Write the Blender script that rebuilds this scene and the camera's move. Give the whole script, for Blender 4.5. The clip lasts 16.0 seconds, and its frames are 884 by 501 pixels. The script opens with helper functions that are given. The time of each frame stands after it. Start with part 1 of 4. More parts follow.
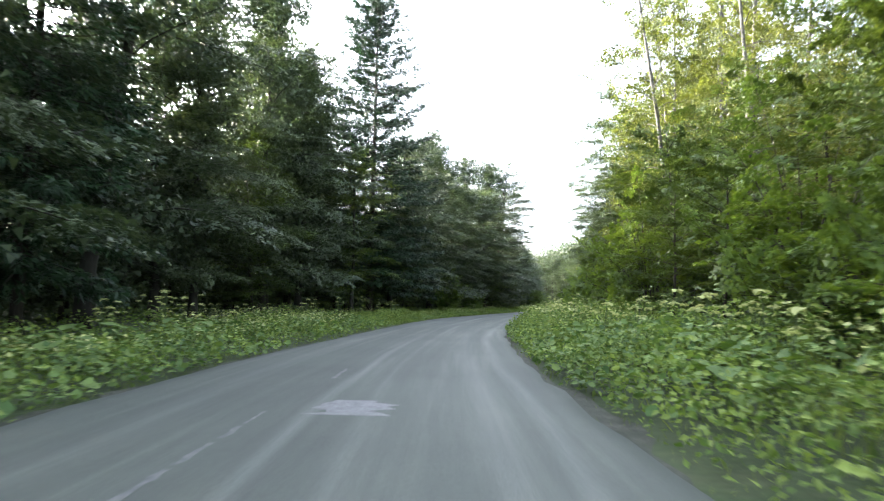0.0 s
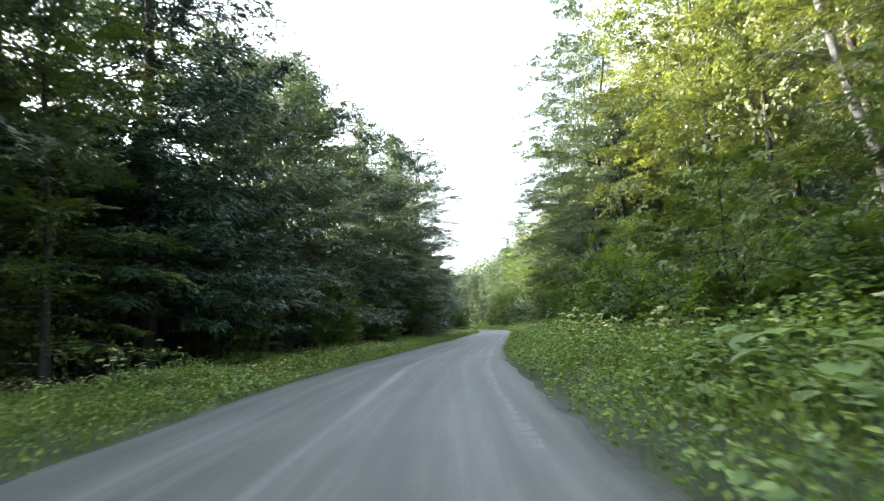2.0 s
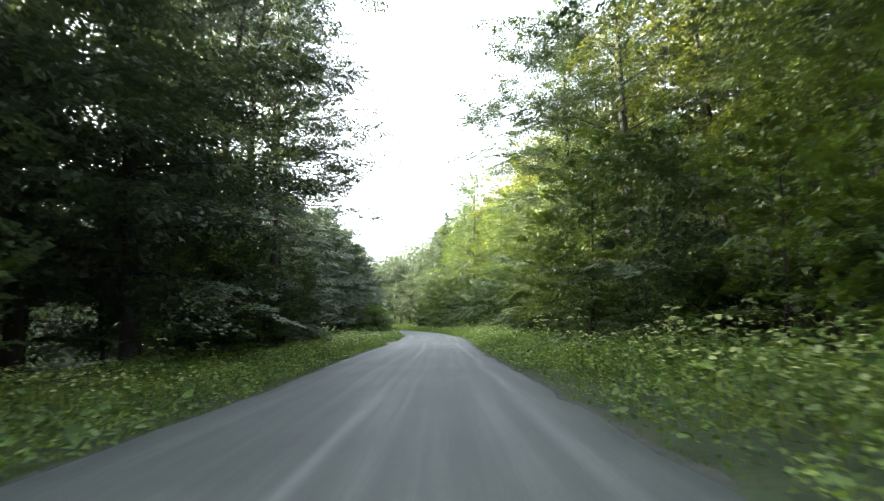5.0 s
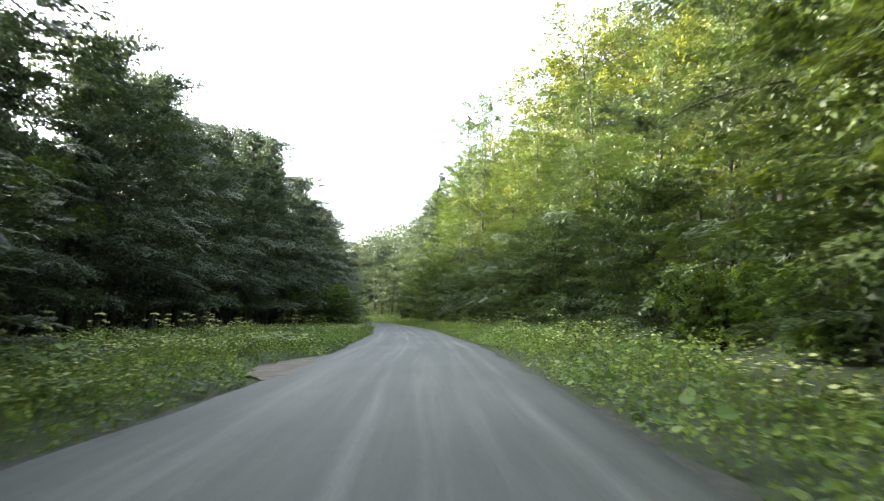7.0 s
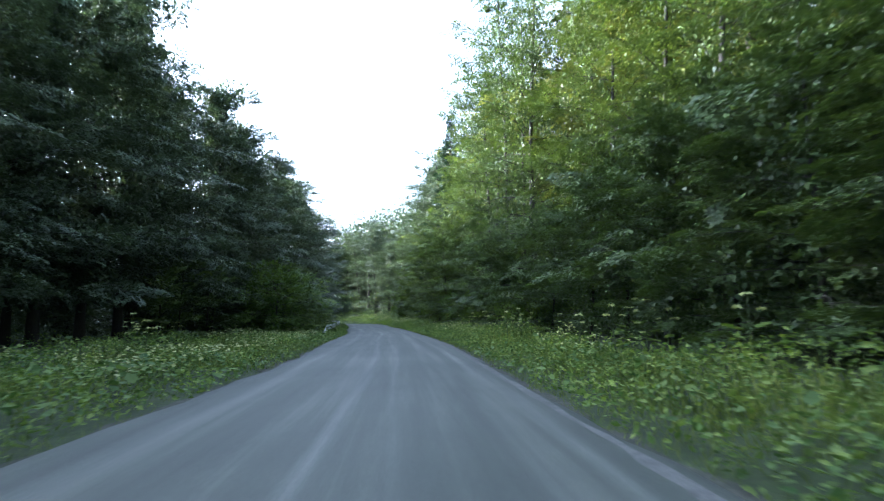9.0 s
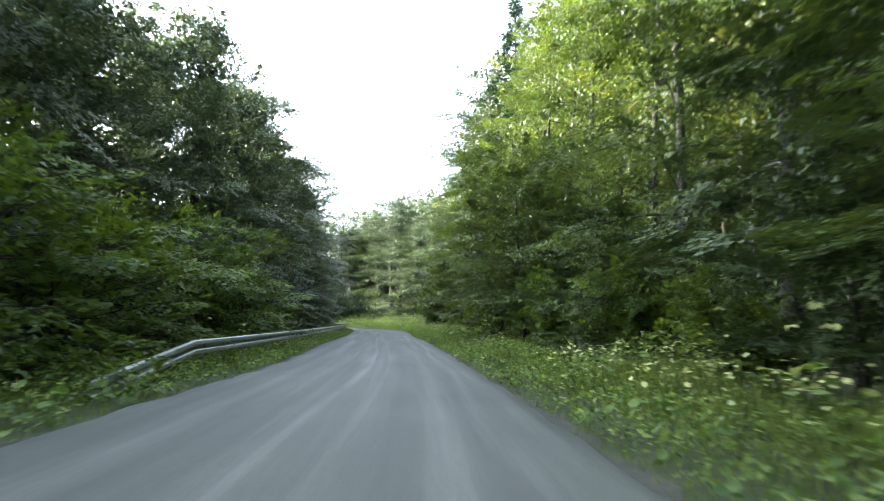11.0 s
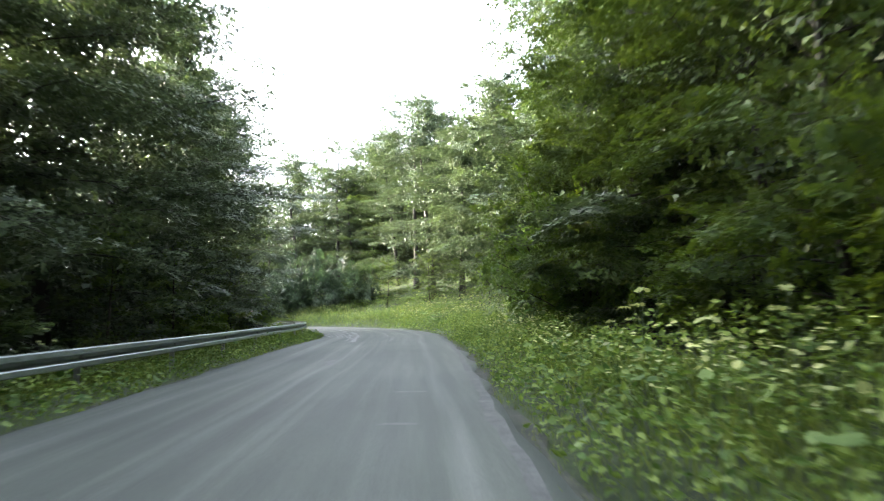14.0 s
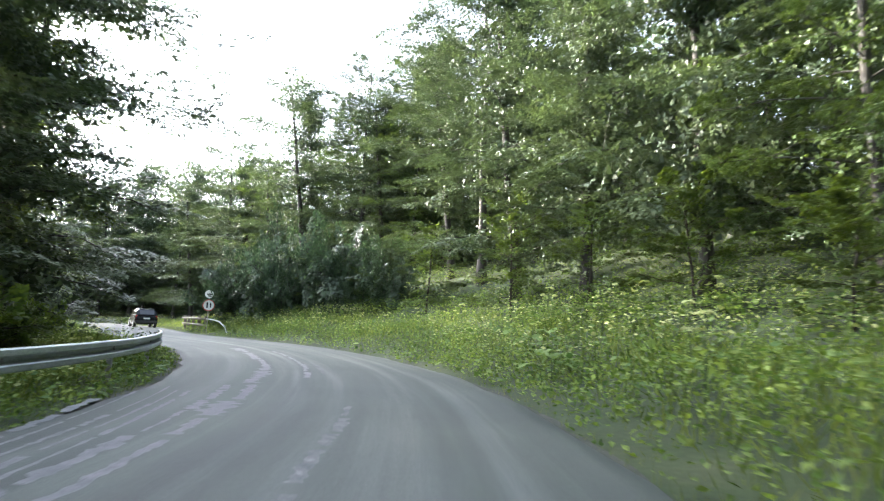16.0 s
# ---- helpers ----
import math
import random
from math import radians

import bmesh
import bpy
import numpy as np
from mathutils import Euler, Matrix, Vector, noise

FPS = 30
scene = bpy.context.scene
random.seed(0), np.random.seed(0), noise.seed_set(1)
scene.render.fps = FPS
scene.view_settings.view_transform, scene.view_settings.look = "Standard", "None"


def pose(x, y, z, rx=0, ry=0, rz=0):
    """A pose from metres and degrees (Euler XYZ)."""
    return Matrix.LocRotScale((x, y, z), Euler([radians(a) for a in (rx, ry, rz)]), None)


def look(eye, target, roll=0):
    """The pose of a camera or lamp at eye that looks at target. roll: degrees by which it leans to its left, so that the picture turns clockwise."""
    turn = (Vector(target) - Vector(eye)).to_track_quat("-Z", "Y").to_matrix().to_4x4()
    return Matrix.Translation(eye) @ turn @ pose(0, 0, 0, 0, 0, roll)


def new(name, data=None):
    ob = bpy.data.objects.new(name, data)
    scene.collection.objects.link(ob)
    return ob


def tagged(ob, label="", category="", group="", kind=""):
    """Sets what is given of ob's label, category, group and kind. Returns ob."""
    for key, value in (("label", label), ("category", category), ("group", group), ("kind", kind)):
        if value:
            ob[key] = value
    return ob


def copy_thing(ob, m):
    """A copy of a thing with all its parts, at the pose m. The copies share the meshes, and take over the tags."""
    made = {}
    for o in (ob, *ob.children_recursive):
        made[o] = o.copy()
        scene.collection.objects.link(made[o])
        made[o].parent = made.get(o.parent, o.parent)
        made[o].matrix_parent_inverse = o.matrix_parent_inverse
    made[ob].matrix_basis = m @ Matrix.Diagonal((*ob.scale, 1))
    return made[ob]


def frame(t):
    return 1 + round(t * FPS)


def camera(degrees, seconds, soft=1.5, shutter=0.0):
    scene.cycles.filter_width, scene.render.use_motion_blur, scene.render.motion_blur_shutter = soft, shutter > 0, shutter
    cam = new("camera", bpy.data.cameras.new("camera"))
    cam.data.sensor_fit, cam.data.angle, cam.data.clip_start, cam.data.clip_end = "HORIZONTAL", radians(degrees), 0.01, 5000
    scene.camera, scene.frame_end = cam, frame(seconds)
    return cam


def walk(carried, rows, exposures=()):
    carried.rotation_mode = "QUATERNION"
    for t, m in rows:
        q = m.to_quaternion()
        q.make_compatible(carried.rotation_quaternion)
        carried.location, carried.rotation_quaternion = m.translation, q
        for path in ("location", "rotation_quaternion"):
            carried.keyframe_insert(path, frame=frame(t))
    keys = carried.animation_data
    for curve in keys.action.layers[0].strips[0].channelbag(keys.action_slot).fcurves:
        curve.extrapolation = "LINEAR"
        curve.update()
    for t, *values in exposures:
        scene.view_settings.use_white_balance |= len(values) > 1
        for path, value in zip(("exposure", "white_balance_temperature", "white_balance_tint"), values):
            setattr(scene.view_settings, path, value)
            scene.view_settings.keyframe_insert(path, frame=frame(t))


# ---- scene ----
cam = camera(74.0, 16.0, soft=1.15, shutter=0.17)
ROWS = [
    (0.0, pose(0.00, 0.00, 1.22, 95.00, -1.20, -0.10)),
    (0.5, pose(0.12, 6.59, 1.22, 94.84, -0.64, -1.86)),
    (1.0, pose(0.29, 13.03, 1.22, 96.17, 0.14, -3.90)),
    (1.5, pose(0.77, 19.88, 1.22, 97.01, 1.67, -6.38)),
    (2.0, pose(1.57, 26.93, 1.22, 97.53, 3.28, -8.64)),
    (2.5, pose(2.73, 34.08, 1.22, 97.65, 3.87, -10.79)),
    (3.0, pose(4.09, 41.49, 1.22, 97.45, 2.95, -12.79)),
    (3.5, pose(5.71, 48.63, 1.22, 96.95, 3.19, -14.37)),
    (6.0, pose(14.58, 84.06, 1.22, 97.55, -0.19, -16.82)),
    (6.5, pose(16.50, 91.09, 1.22, 96.64, -1.09, -17.06)),
    (7.0, pose(18.60, 98.37, 1.22, 96.53, -0.20, -17.18)),
    (7.5, pose(20.40, 105.02, 1.22, 96.53, 0.93, -17.56)),
    (8.0, pose(22.40, 111.96, 1.22, 96.32, 1.65, -17.90)),
    (8.5, pose(24.35, 118.77, 1.22, 96.41, 0.31, -17.66)),
    (9.0, pose(26.19, 125.55, 1.22, 96.50, 0.30, -16.76)),
    (11.5, pose(34.37, 161.42, 1.22, 96.89, -0.53, -12.76)),
    (12.0, pose(35.80, 168.99, 1.22, 96.48, 1.83, -12.28)),
    (12.5, pose(37.15, 176.51, 1.22, 96.36, 2.37, -11.81)),
    (13.0, pose(38.45, 184.12, 1.22, 95.72, 1.67, -10.99)),
    (13.5, pose(39.56, 191.48, 1.22, 96.09, 0.72, -10.60)),
    (14.0, pose(40.61, 198.31, 1.22, 95.88, 1.08, -10.25)),
    (14.5, pose(41.67, 205.49, 1.22, 96.29, 1.43, -9.81)),
    (15.0, pose(42.55, 212.48, 1.22, 96.60, 0.49, -9.52)),
    (15.5, pose(43.39, 218.72, 1.22, 96.77, -0.99, -8.08)),
    (16.0, pose(43.89, 224.68, 1.22, 97.06, -1.89, -4.67)),
]
walk(cam, ROWS, exposures=[(0.0, 3.42, 5800, 10), (0.5, 3.47, 5900, 10), (1.5, 3.55, 5800, 10), (2.5, 3.5, 5800, 10), (3.0, 3.5, 5800, 10), (3.5, 3.6, 5800, 10), (6.0, 3.36, 6000, 9), (6.5, 3.14, 6000, 9), (7.0, 3.24, 6000, 10), (7.5, 3.1, 5900, 10), (8.0, 2.95, 5300, 10), (8.5, 2.85, 4950, 10), (9.0, 2.85, 4850, 10), (11.5, 3.68, 5700, 9), (12.0, 3.7, 5700, 9), (13.0, 3.8, 5900, 7), (14.0, 3.87, 5900, 9), (15.0, 3.95, 5900, 12), (15.5, 4.0, 5900, 12), (16.0, 3.45, 5600, 12)])

# ---- light ----
SUN_ELEV, SUN_ROT = 17.5, 300.0
world = bpy.data.worlds.new("sky")
scene.world = world
world.use_nodes = True
wn = world.node_tree.nodes
sky = wn.new("ShaderNodeTexSky")
sky.sky_type, sky.sun_disc = "NISHITA", False
sky.sun_elevation, sky.sun_rotation = radians(SUN_ELEV), radians(SUN_ROT)
sky.air_density, sky.dust_density, sky.ozone_density = 1.0, 7.0, 0.2
haze = wn.new("ShaderNodeHueSaturation")
haze.inputs["Saturation"].default_value = 0.35
world.node_tree.links.new(sky.outputs[0], haze.inputs["Color"])
world.node_tree.links.new(haze.outputs[0], wn["Background"].inputs[0])
wn["Background"].inputs[1].default_value = 0.15
sun_data = bpy.data.lights.new("sun", "SUN")
sun_data.energy, sun_data.angle, sun_data.color = 3.2, radians(4.0), (1.0, 0.85, 0.58)
sun = new("sun", sun_data)
e, a = radians(SUN_ELEV), radians(SUN_ROT)
sun.matrix_world = look((200 * math.sin(a) * math.cos(e), 200 * math.cos(a) * math.cos(e), 200 * math.sin(e)), (0, 0, 0))


# ---- materials ----
def material(name):
    m = bpy.data.materials.new(name)
    m.use_nodes = True
    nt = m.node_tree
    return m, nt, nt.nodes["Principled BSDF"], nt.nodes["Material Output"]


def node(nt, kind, **settings):
    n = nt.nodes.new(kind)
    for key, value in settings.items():
        n.inputs[key].default_value = value
    return n


def ramp(nt, source, stops):
    r = nt.nodes.new("ShaderNodeValToRGB")
    while len(r.color_ramp.elements) < len(stops):
        r.color_ramp.elements.new(0.5)
    for el, (p, c) in zip(r.color_ramp.elements, stops):
        el.position, el.color = p, (*c, 1)
    nt.links.new(source, r.inputs[0])
    return r.outputs[0]


def mix(nt, fac, a, b, blend="MIX"):
    m = nt.nodes.new("ShaderNodeMix")
    m.data_type, m.blend_type = "RGBA", blend
    for sock, v in ((m.inputs[0], fac), (m.inputs[6], a), (m.inputs[7], b)):
        if hasattr(v, "links"):
            nt.links.new(v, sock)
        else:
            sock.default_value = v if isinstance(v, float) else (*v, 1)
    return m.outputs[2]


def foliage(name, dark, light, glow, rough=0.45, through_share=0.28, spread=0.5, sheen=0.3):
    """Leaves: colour varies from leaf to leaf and from plant to plant; part of the light passes through."""
    m, nt, bsdf, out = material(name)
    geo, info = nt.nodes.new("ShaderNodeNewGeometry"), nt.nodes.new("ShaderNodeObjectInfo")
    avg = nt.nodes.new("ShaderNodeMath")
    avg.operation = "MULTIPLY_ADD"
    avg.inputs[1].default_value = spread
    half = nt.nodes.new("ShaderNodeMath")
    half.operation = "MULTIPLY"
    half.inputs[1].default_value = 1 - spread
    nt.links.new(info.outputs["Random"], half.inputs[0])
    nt.links.new(geo.outputs["Random Per Island"], avg.inputs[0])
    nt.links.new(half.outputs[0], avg.inputs[2])
    colour = ramp(nt, avg.outputs[0], [(0.0, dark), (1.0, light)])
    tc = nt.nodes.new("ShaderNodeTexCoord")
    blotch = node(nt, "ShaderNodeTexNoise", Scale=0.9, Detail=2.0)
    nt.links.new(tc.outputs["Object"], blotch.inputs["Vector"])
    tone = ramp(nt, blotch.outputs[0], [(0.3, (0.58, 0.62, 0.66)), (0.7, (1.28, 1.24, 1.08))])
    colour = mix(nt, 1.0, colour, tone, "MULTIPLY")
    nt.links.new(colour, bsdf.inputs["Base Color"])
    bsdf.inputs["Roughness"].default_value = rough
    bsdf.inputs["Specular IOR Level"].default_value = sheen
    tr = nt.nodes.new("ShaderNodeBsdfTranslucent")
    nt.links.new(mix(nt, 1.0, colour, glow, "MULTIPLY"), tr.inputs[0])
    sh = nt.nodes.new("ShaderNodeMixShader")
    sh.inputs[0].default_value = through_share
    nt.links.new(bsdf.outputs[0], sh.inputs[1])
    nt.links.new(tr.outputs[0], sh.inputs[2])
    nt.links.new(sh.outputs[0], out.inputs[0])
    return m


def rough_surface(name, stops, scale, rough, bump=0.3, fine=30.0, metal=0.0, stretch=(1, 1, 1)):
    """A matt surface with colour at two scales and a fine relief."""
    m, nt, bsdf, out = material(name)
    tc = nt.nodes.new("ShaderNodeTexCoord")
    mp = nt.nodes.new("ShaderNodeMapping")
    mp.inputs["Scale"].default_value = stretch
    nt.links.new(tc.outputs["Object"], mp.inputs[0])
    big = node(nt, "ShaderNodeTexNoise", Scale=scale, Detail=6.0, Roughness=0.65)
    small = node(nt, "ShaderNodeTexNoise", Scale=fine, Detail=3.0)
    for n in (big, small):
        nt.links.new(mp.outputs[0], n.inputs["Vector"])
    colour = ramp(nt, big.outputs[0], stops)
    grain = ramp(nt, small.outputs[0], [(0.3, (0.75, 0.75, 0.75)), (0.7, (1.2, 1.2, 1.2))])
    nt.links.new(mix(nt, 1.0, colour, grain, "MULTIPLY"), bsdf.inputs["Base Color"])
    b = node(nt, "ShaderNodeBump", Strength=bump, Distance=0.02)
    nt.links.new(small.outputs[0], b.inputs["Height"])
    nt.links.new(b.outputs[0], bsdf.inputs["Normal"])
    bsdf.inputs["Roughness"].default_value, bsdf.inputs["Metallic"].default_value = rough, metal
    return m


def plain(name, colour, rough=0.5, metal=0.0):
    m, nt, bsdf, out = material(name)
    bsdf.inputs["Base Color"].default_value = (*colour, 1)
    bsdf.inputs["Roughness"].default_value, bsdf.inputs["Metallic"].default_value = rough, metal
    return m


LEAF_DARK = foliage("beech_leaves_dark", (0.052, 0.076, 0.048), (0.112, 0.146, 0.08), (1.15, 1.2, 0.65), through_share=0.2)
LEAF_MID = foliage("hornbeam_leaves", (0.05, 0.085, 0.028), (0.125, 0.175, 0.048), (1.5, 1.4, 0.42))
# hornbeam leaves once more, darkened: the shade is put into the colour
LEAF_SHADE_TINT = foliage("hornbeam_leaves_shade_tint", (0.042, 0.07, 0.028), (0.095, 0.138, 0.05), (1.4, 1.4, 0.42), through_share=0.22)
LEAF_LIGHT = foliage("hazel_leaves", (0.052, 0.1, 0.026), (0.145, 0.21, 0.05), (1.5, 1.4, 0.45), through_share=0.42)
LEAF_BIRCH = foliage("birch_leaves", (0.065, 0.09, 0.032), (0.165, 0.19, 0.06), (1.4, 1.3, 0.55), through_share=0.4)
LEAF_WILLOW = foliage("willow_leaves", (0.038, 0.064, 0.038), (0.08, 0.118, 0.064), (1.1, 1.2, 0.7), through_share=0.25)
NEEDLES = foliage("spruce_needles", (0.014, 0.034, 0.018), (0.035, 0.07, 0.03), (0.8, 0.9, 0.5), through_share=0.1)
HERB = foliage("herb_leaves", (0.066, 0.125, 0.032), (0.26, 0.33, 0.1), (1.3, 1.4, 0.45), spread=0.9, rough=0.6, sheen=0.15)
BROAD = foliage("butterbur_leaves", (0.07, 0.132, 0.046), (0.24, 0.32, 0.12), (1.2, 1.3, 0.5), spread=0.9, rough=0.6, sheen=0.15)
GRASS = foliage("grass_blades", (0.08, 0.128, 0.03), (0.22, 0.26, 0.075), (1.3, 1.3, 0.5), spread=0.95, rough=0.6, sheen=0.15)
FLOWER = foliage("umbel_flowers", (0.36, 0.4, 0.15), (0.55, 0.58, 0.28), (1.0, 1.0, 0.7), rough=0.7, spread=0.7)
BARK = rough_surface("bark_brown", [(0.3, (0.015, 0.012, 0.009)), (0.7, (0.04, 0.033, 0.025))], 3.0, 0.9, 0.8, 18.0, stretch=(1, 1, 0.25))
BARK_GREY = rough_surface("bark_grey", [(0.3, (0.018, 0.016, 0.013)), (0.7, (0.045, 0.042, 0.036))], 2.5, 0.85, 0.5, 14.0, stretch=(1, 1, 0.4))
BARK_BIRCH = rough_surface("bark_birch", [(0.38, (0.03, 0.028, 0.024)), (0.5, (0.09, 0.085, 0.075)), (1.0, (0.17, 0.16, 0.145))], 2.2, 0.75, 0.3, 12.0, stretch=(1, 1, 2.5))
STEM = rough_surface("green_stems", [(0.3, (0.05, 0.08, 0.025)), (0.7, (0.1, 0.14, 0.05))], 6.0, 0.7, 0.1)
SOIL = rough_surface("forest_soil", [(0.25, (0.018, 0.024, 0.01)), (0.5, (0.035, 0.055, 0.016)), (0.75, (0.06, 0.07, 0.03))], 0.7, 0.95, 0.6, 9.0)
GRAVEL = rough_surface("gravel", [(0.25, (0.075, 0.066, 0.05)), (0.5, (0.13, 0.115, 0.092)), (0.75, (0.19, 0.175, 0.15))], 1.3, 0.95, 0.9, 22.0)
CRUMBS = rough_surface("crumbled_edge", [(0.3, (0.028, 0.034, 0.022)), (0.5, (0.05, 0.054, 0.04)), (0.72, (0.085, 0.083, 0.07))], 3.0, 0.95, 0.9, 24.0)
STEEL = rough_surface("galvanised_steel", [(0.3, (0.3, 0.33, 0.33)), (0.7, (0.44, 0.47, 0.47))], 2.0, 0.46, 0.05, 40.0, metal=0.6)
STEEL_DULL = rough_surface("weathered_steel", [(0.3, (0.2, 0.2, 0.19)), (0.7, (0.36, 0.36, 0.35))], 3.0, 0.6, 0.1, 30.0, metal=0.5)
WORN_PAINT = rough_surface("worn_road_paint", [(0.35, (0.1, 0.105, 0.105)), (0.6, (0.16, 0.16, 0.155)), (0.8, (0.26, 0.26, 0.25))], 5.0, 0.8, 0.2, 40.0)
EDGE_WORN = rough_surface("worn_edge_band", [(0.35, (0.085, 0.088, 0.084)), (0.6, (0.125, 0.127, 0.122)), (0.8, (0.18, 0.18, 0.17))], 4.0, 0.85, 0.3, 40.0)
PATCH = rough_surface("asphalt_patch", [(0.3, (0.15, 0.15, 0.155)), (0.7, (0.24, 0.24, 0.24))], 4.0, 0.85, 0.3, 40.0)
WOOD_GREY = rough_surface("weathered_wood", [(0.3, (0.08, 0.07, 0.055)), (0.7, (0.2, 0.18, 0.15))], 4.0, 0.85, 0.4, 20.0)


def asphalt():
    """Grey worn asphalt: grain, long streaks along the lanes, darker crack bands."""
    m, nt, bsdf, out = material("worn_asphalt")
    uv = nt.nodes.new("ShaderNodeUVMap")
    uv.uv_map = "lane"
    tc = nt.nodes.new("ShaderNodeTexCoord")
    mp = nt.nodes.new("ShaderNodeMapping")
    mp.inputs["Scale"].default_value = (1.0, 0.035, 1.0)
    nt.links.new(uv.outputs[0], mp.inputs[0])
    streak = node(nt, "ShaderNodeTexNoise", Scale=1.9, Detail=5.0, Roughness=0.6)
    nt.links.new(mp.outputs[0], streak.inputs["Vector"])
    blot = node(nt, "ShaderNodeTexNoise", Scale=0.22, Detail=5.0, Roughness=0.6)
    grain = node(nt, "ShaderNodeTexNoise", Scale=55.0, Detail=3.0, Roughness=0.8)
    for n in (blot, grain):
        nt.links.new(tc.outputs["Object"], n.inputs["Vector"])
    c = ramp(nt, streak.outputs[0], [(0.3, (0.05, 0.059, 0.051)), (0.52, (0.072, 0.083, 0.07)), (0.72, (0.12, 0.13, 0.112))])
    sep = nt.nodes.new("ShaderNodeSeparateXYZ")
    nt.links.new(uv.outputs[0], sep.inputs[0])
    along = nt.nodes.new("ShaderNodeMapping")
    along.inputs["Scale"].default_value = (0.25, 0.035, 1.0)
    nt.links.new(uv.outputs[0], along.inputs[0])
    wander = node(nt, "ShaderNodeTexNoise", Scale=1.0, Detail=3.0, Roughness=0.55)
    nt.links.new(along.outputs[0], wander.inputs["Vector"])

    def calc(op, a, b, clamp=False):
        n = nt.nodes.new("ShaderNodeMath")
        n.operation, n.use_clamp = op, clamp
        for k, v in enumerate((a, b)):
            if isinstance(v, float):
                n.inputs[k].default_value = v
            else:
                nt.links.new(v, n.inputs[k])
        return n.outputs[0]

    lane = calc("ADD", sep.outputs[0], calc("MULTIPLY", calc("SUBTRACT", wander.outputs[0], 0.5), 1.6))
    worn = None
    for centre, wide, strength in ((2.1, 0.18, 0.5), (-0.25, 0.14, 0.55), (-1.85, 0.3, 0.32), (1.55, 0.2, 0.22), (0.35, 0.1, 0.2)):
        line = calc("MULTIPLY", calc("SUBTRACT", 1.0, calc("DIVIDE", calc("ABSOLUTE", calc("SUBTRACT", lane, centre), 0.0), wide), True), strength)
        worn = line if worn is None else calc("MAXIMUM", worn, line)
    rubbed = ramp(nt, streak.outputs[0], [(0.35, (0.25, 0.25, 0.25)), (0.6, (1.0, 1.0, 1.0))])
    c = mix(nt, calc("MULTIPLY", worn, rubbed), c, (0.2, 0.21, 0.195))
    c = mix(nt, 1.0, c, ramp(nt, blot.outputs[0], [(0.3, (0.78, 0.79, 0.8)), (0.7, (1.15, 1.14, 1.12))]), "MULTIPLY")
    c = mix(nt, 1.0, c, ramp(nt, grain.outputs[0], [(0.3, (0.7, 0.7, 0.7)), (0.7, (1.3, 1.3, 1.3))]), "MULTIPLY")
    nt.links.new(c, bsdf.inputs["Base Color"])
    bsdf.inputs["Roughness"].default_value = 0.72
    b = node(nt, "ShaderNodeBump", Strength=0.35, Distance=0.01)
    nt.links.new(grain.outputs[0], b.inputs["Height"])
    nt.links.new(b.outputs[0], bsdf.inputs["Normal"])
    return m


ASPHALT = asphalt()

# ---- plan: the road's middle line, by its y ----
ROAD = [(-3.6, -60), (-1.9, -20), (-1.2, 0.02), (-0.95, 13.09), (0.29, 27.1), (2.79, 41.75), (4.4, 48.96), (14.04, 84.2), (18.09, 98.52), (21.9, 112.1), (25.71, 125.66), (33.39, 161.64), (35.89, 176.73), (38.01, 191.71), (40.15, 207.6), (41, 214), (41.9, 222), (42.7, 229), (42.6, 235.5), (41.4, 241.5), (38.6, 248.4), (34.2, 254.9), (29.6, 261.2), (25.5, 268.6), (21.2, 277.2), (15.8, 285.2), (7.5, 292), (-4, 297.5), (-19, 302), (-39, 305), (-62, 308)]
_k = np.array(ROAD)


def _smooth_line():
    """Catmull-Rom through the plan points, every 0.5 m of y."""
    pts = []
    for i in range(1, len(_k) - 2):
        p0, p1, p2, p3 = _k[i - 1], _k[i], _k[i + 1], _k[i + 2]
        d = [max(np.hypot(*(q - p)), 0.1) ** 0.5 for p, q in ((p0, p1), (p1, p2), (p2, p3))]
        m1 = (p2 - p1) + d[1] * ((p1 - p0) / d[0] - (p2 - p0) / (d[0] + d[1]))
        m2 = (p2 - p1) + d[1] * ((p3 - p2) / d[2] - (p3 - p1) / (d[1] + d[2]))
        for u in np.linspace(0, 1, 24, endpoint=False):
            pts.append((2 * u**3 - 3 * u**2 + 1) * p1 + (u**3 - 2 * u**2 + u) * m1 + (3 * u**2 - 2 * u**3) * p2 + (u**3 - u**2) * m2)
    pts = np.array([_k[0], *pts, *_k[-2:]])
    ys = np.arange(_k[0, 1], _k[-1, 1], 0.5)
    return np.c_[np.interp(ys, pts[:, 1], pts[:, 0]), ys]


LINE = _smooth_line()
_tan = np.gradient(LINE, axis=0)
for _ in range(6):
    _tan[1:-1] = (_tan[:-2] + 2 * _tan[1:-1] + _tan[2:]) / 4
_tan /= np.linalg.norm(_tan, axis=1)[:, None]
RIGHT = np.c_[_tan[:, 1], -_tan[:, 0]]
ARC = np.r_[0, np.cumsum(np.linalg.norm(np.diff(LINE, axis=0), axis=1))]


def at(y, n):
    """World x, y of the place n metres right of the road's middle where the middle has this y."""
    y, n = np.asarray(y, float), np.asarray(n, float)
    cx = np.interp(y, LINE[:, 1], LINE[:, 0])
    rx, ry = np.interp(y, LINE[:, 1], RIGHT[:, 0]), np.interp(y, LINE[:, 1], RIGHT[:, 1])
    return cx + rx * n, y + ry * n


def window(y, a, b, soft):
    return np.clip((y - a) / soft, 0, 1) * np.clip((b - y) / soft, 0, 1)


def half_left(y):
    return 2.8 + 0.12 * np.sin(y * 0.21) + 0.3 * window(y, 30, 65, 12) + 0.25 * window(y, 226, 262, 14)


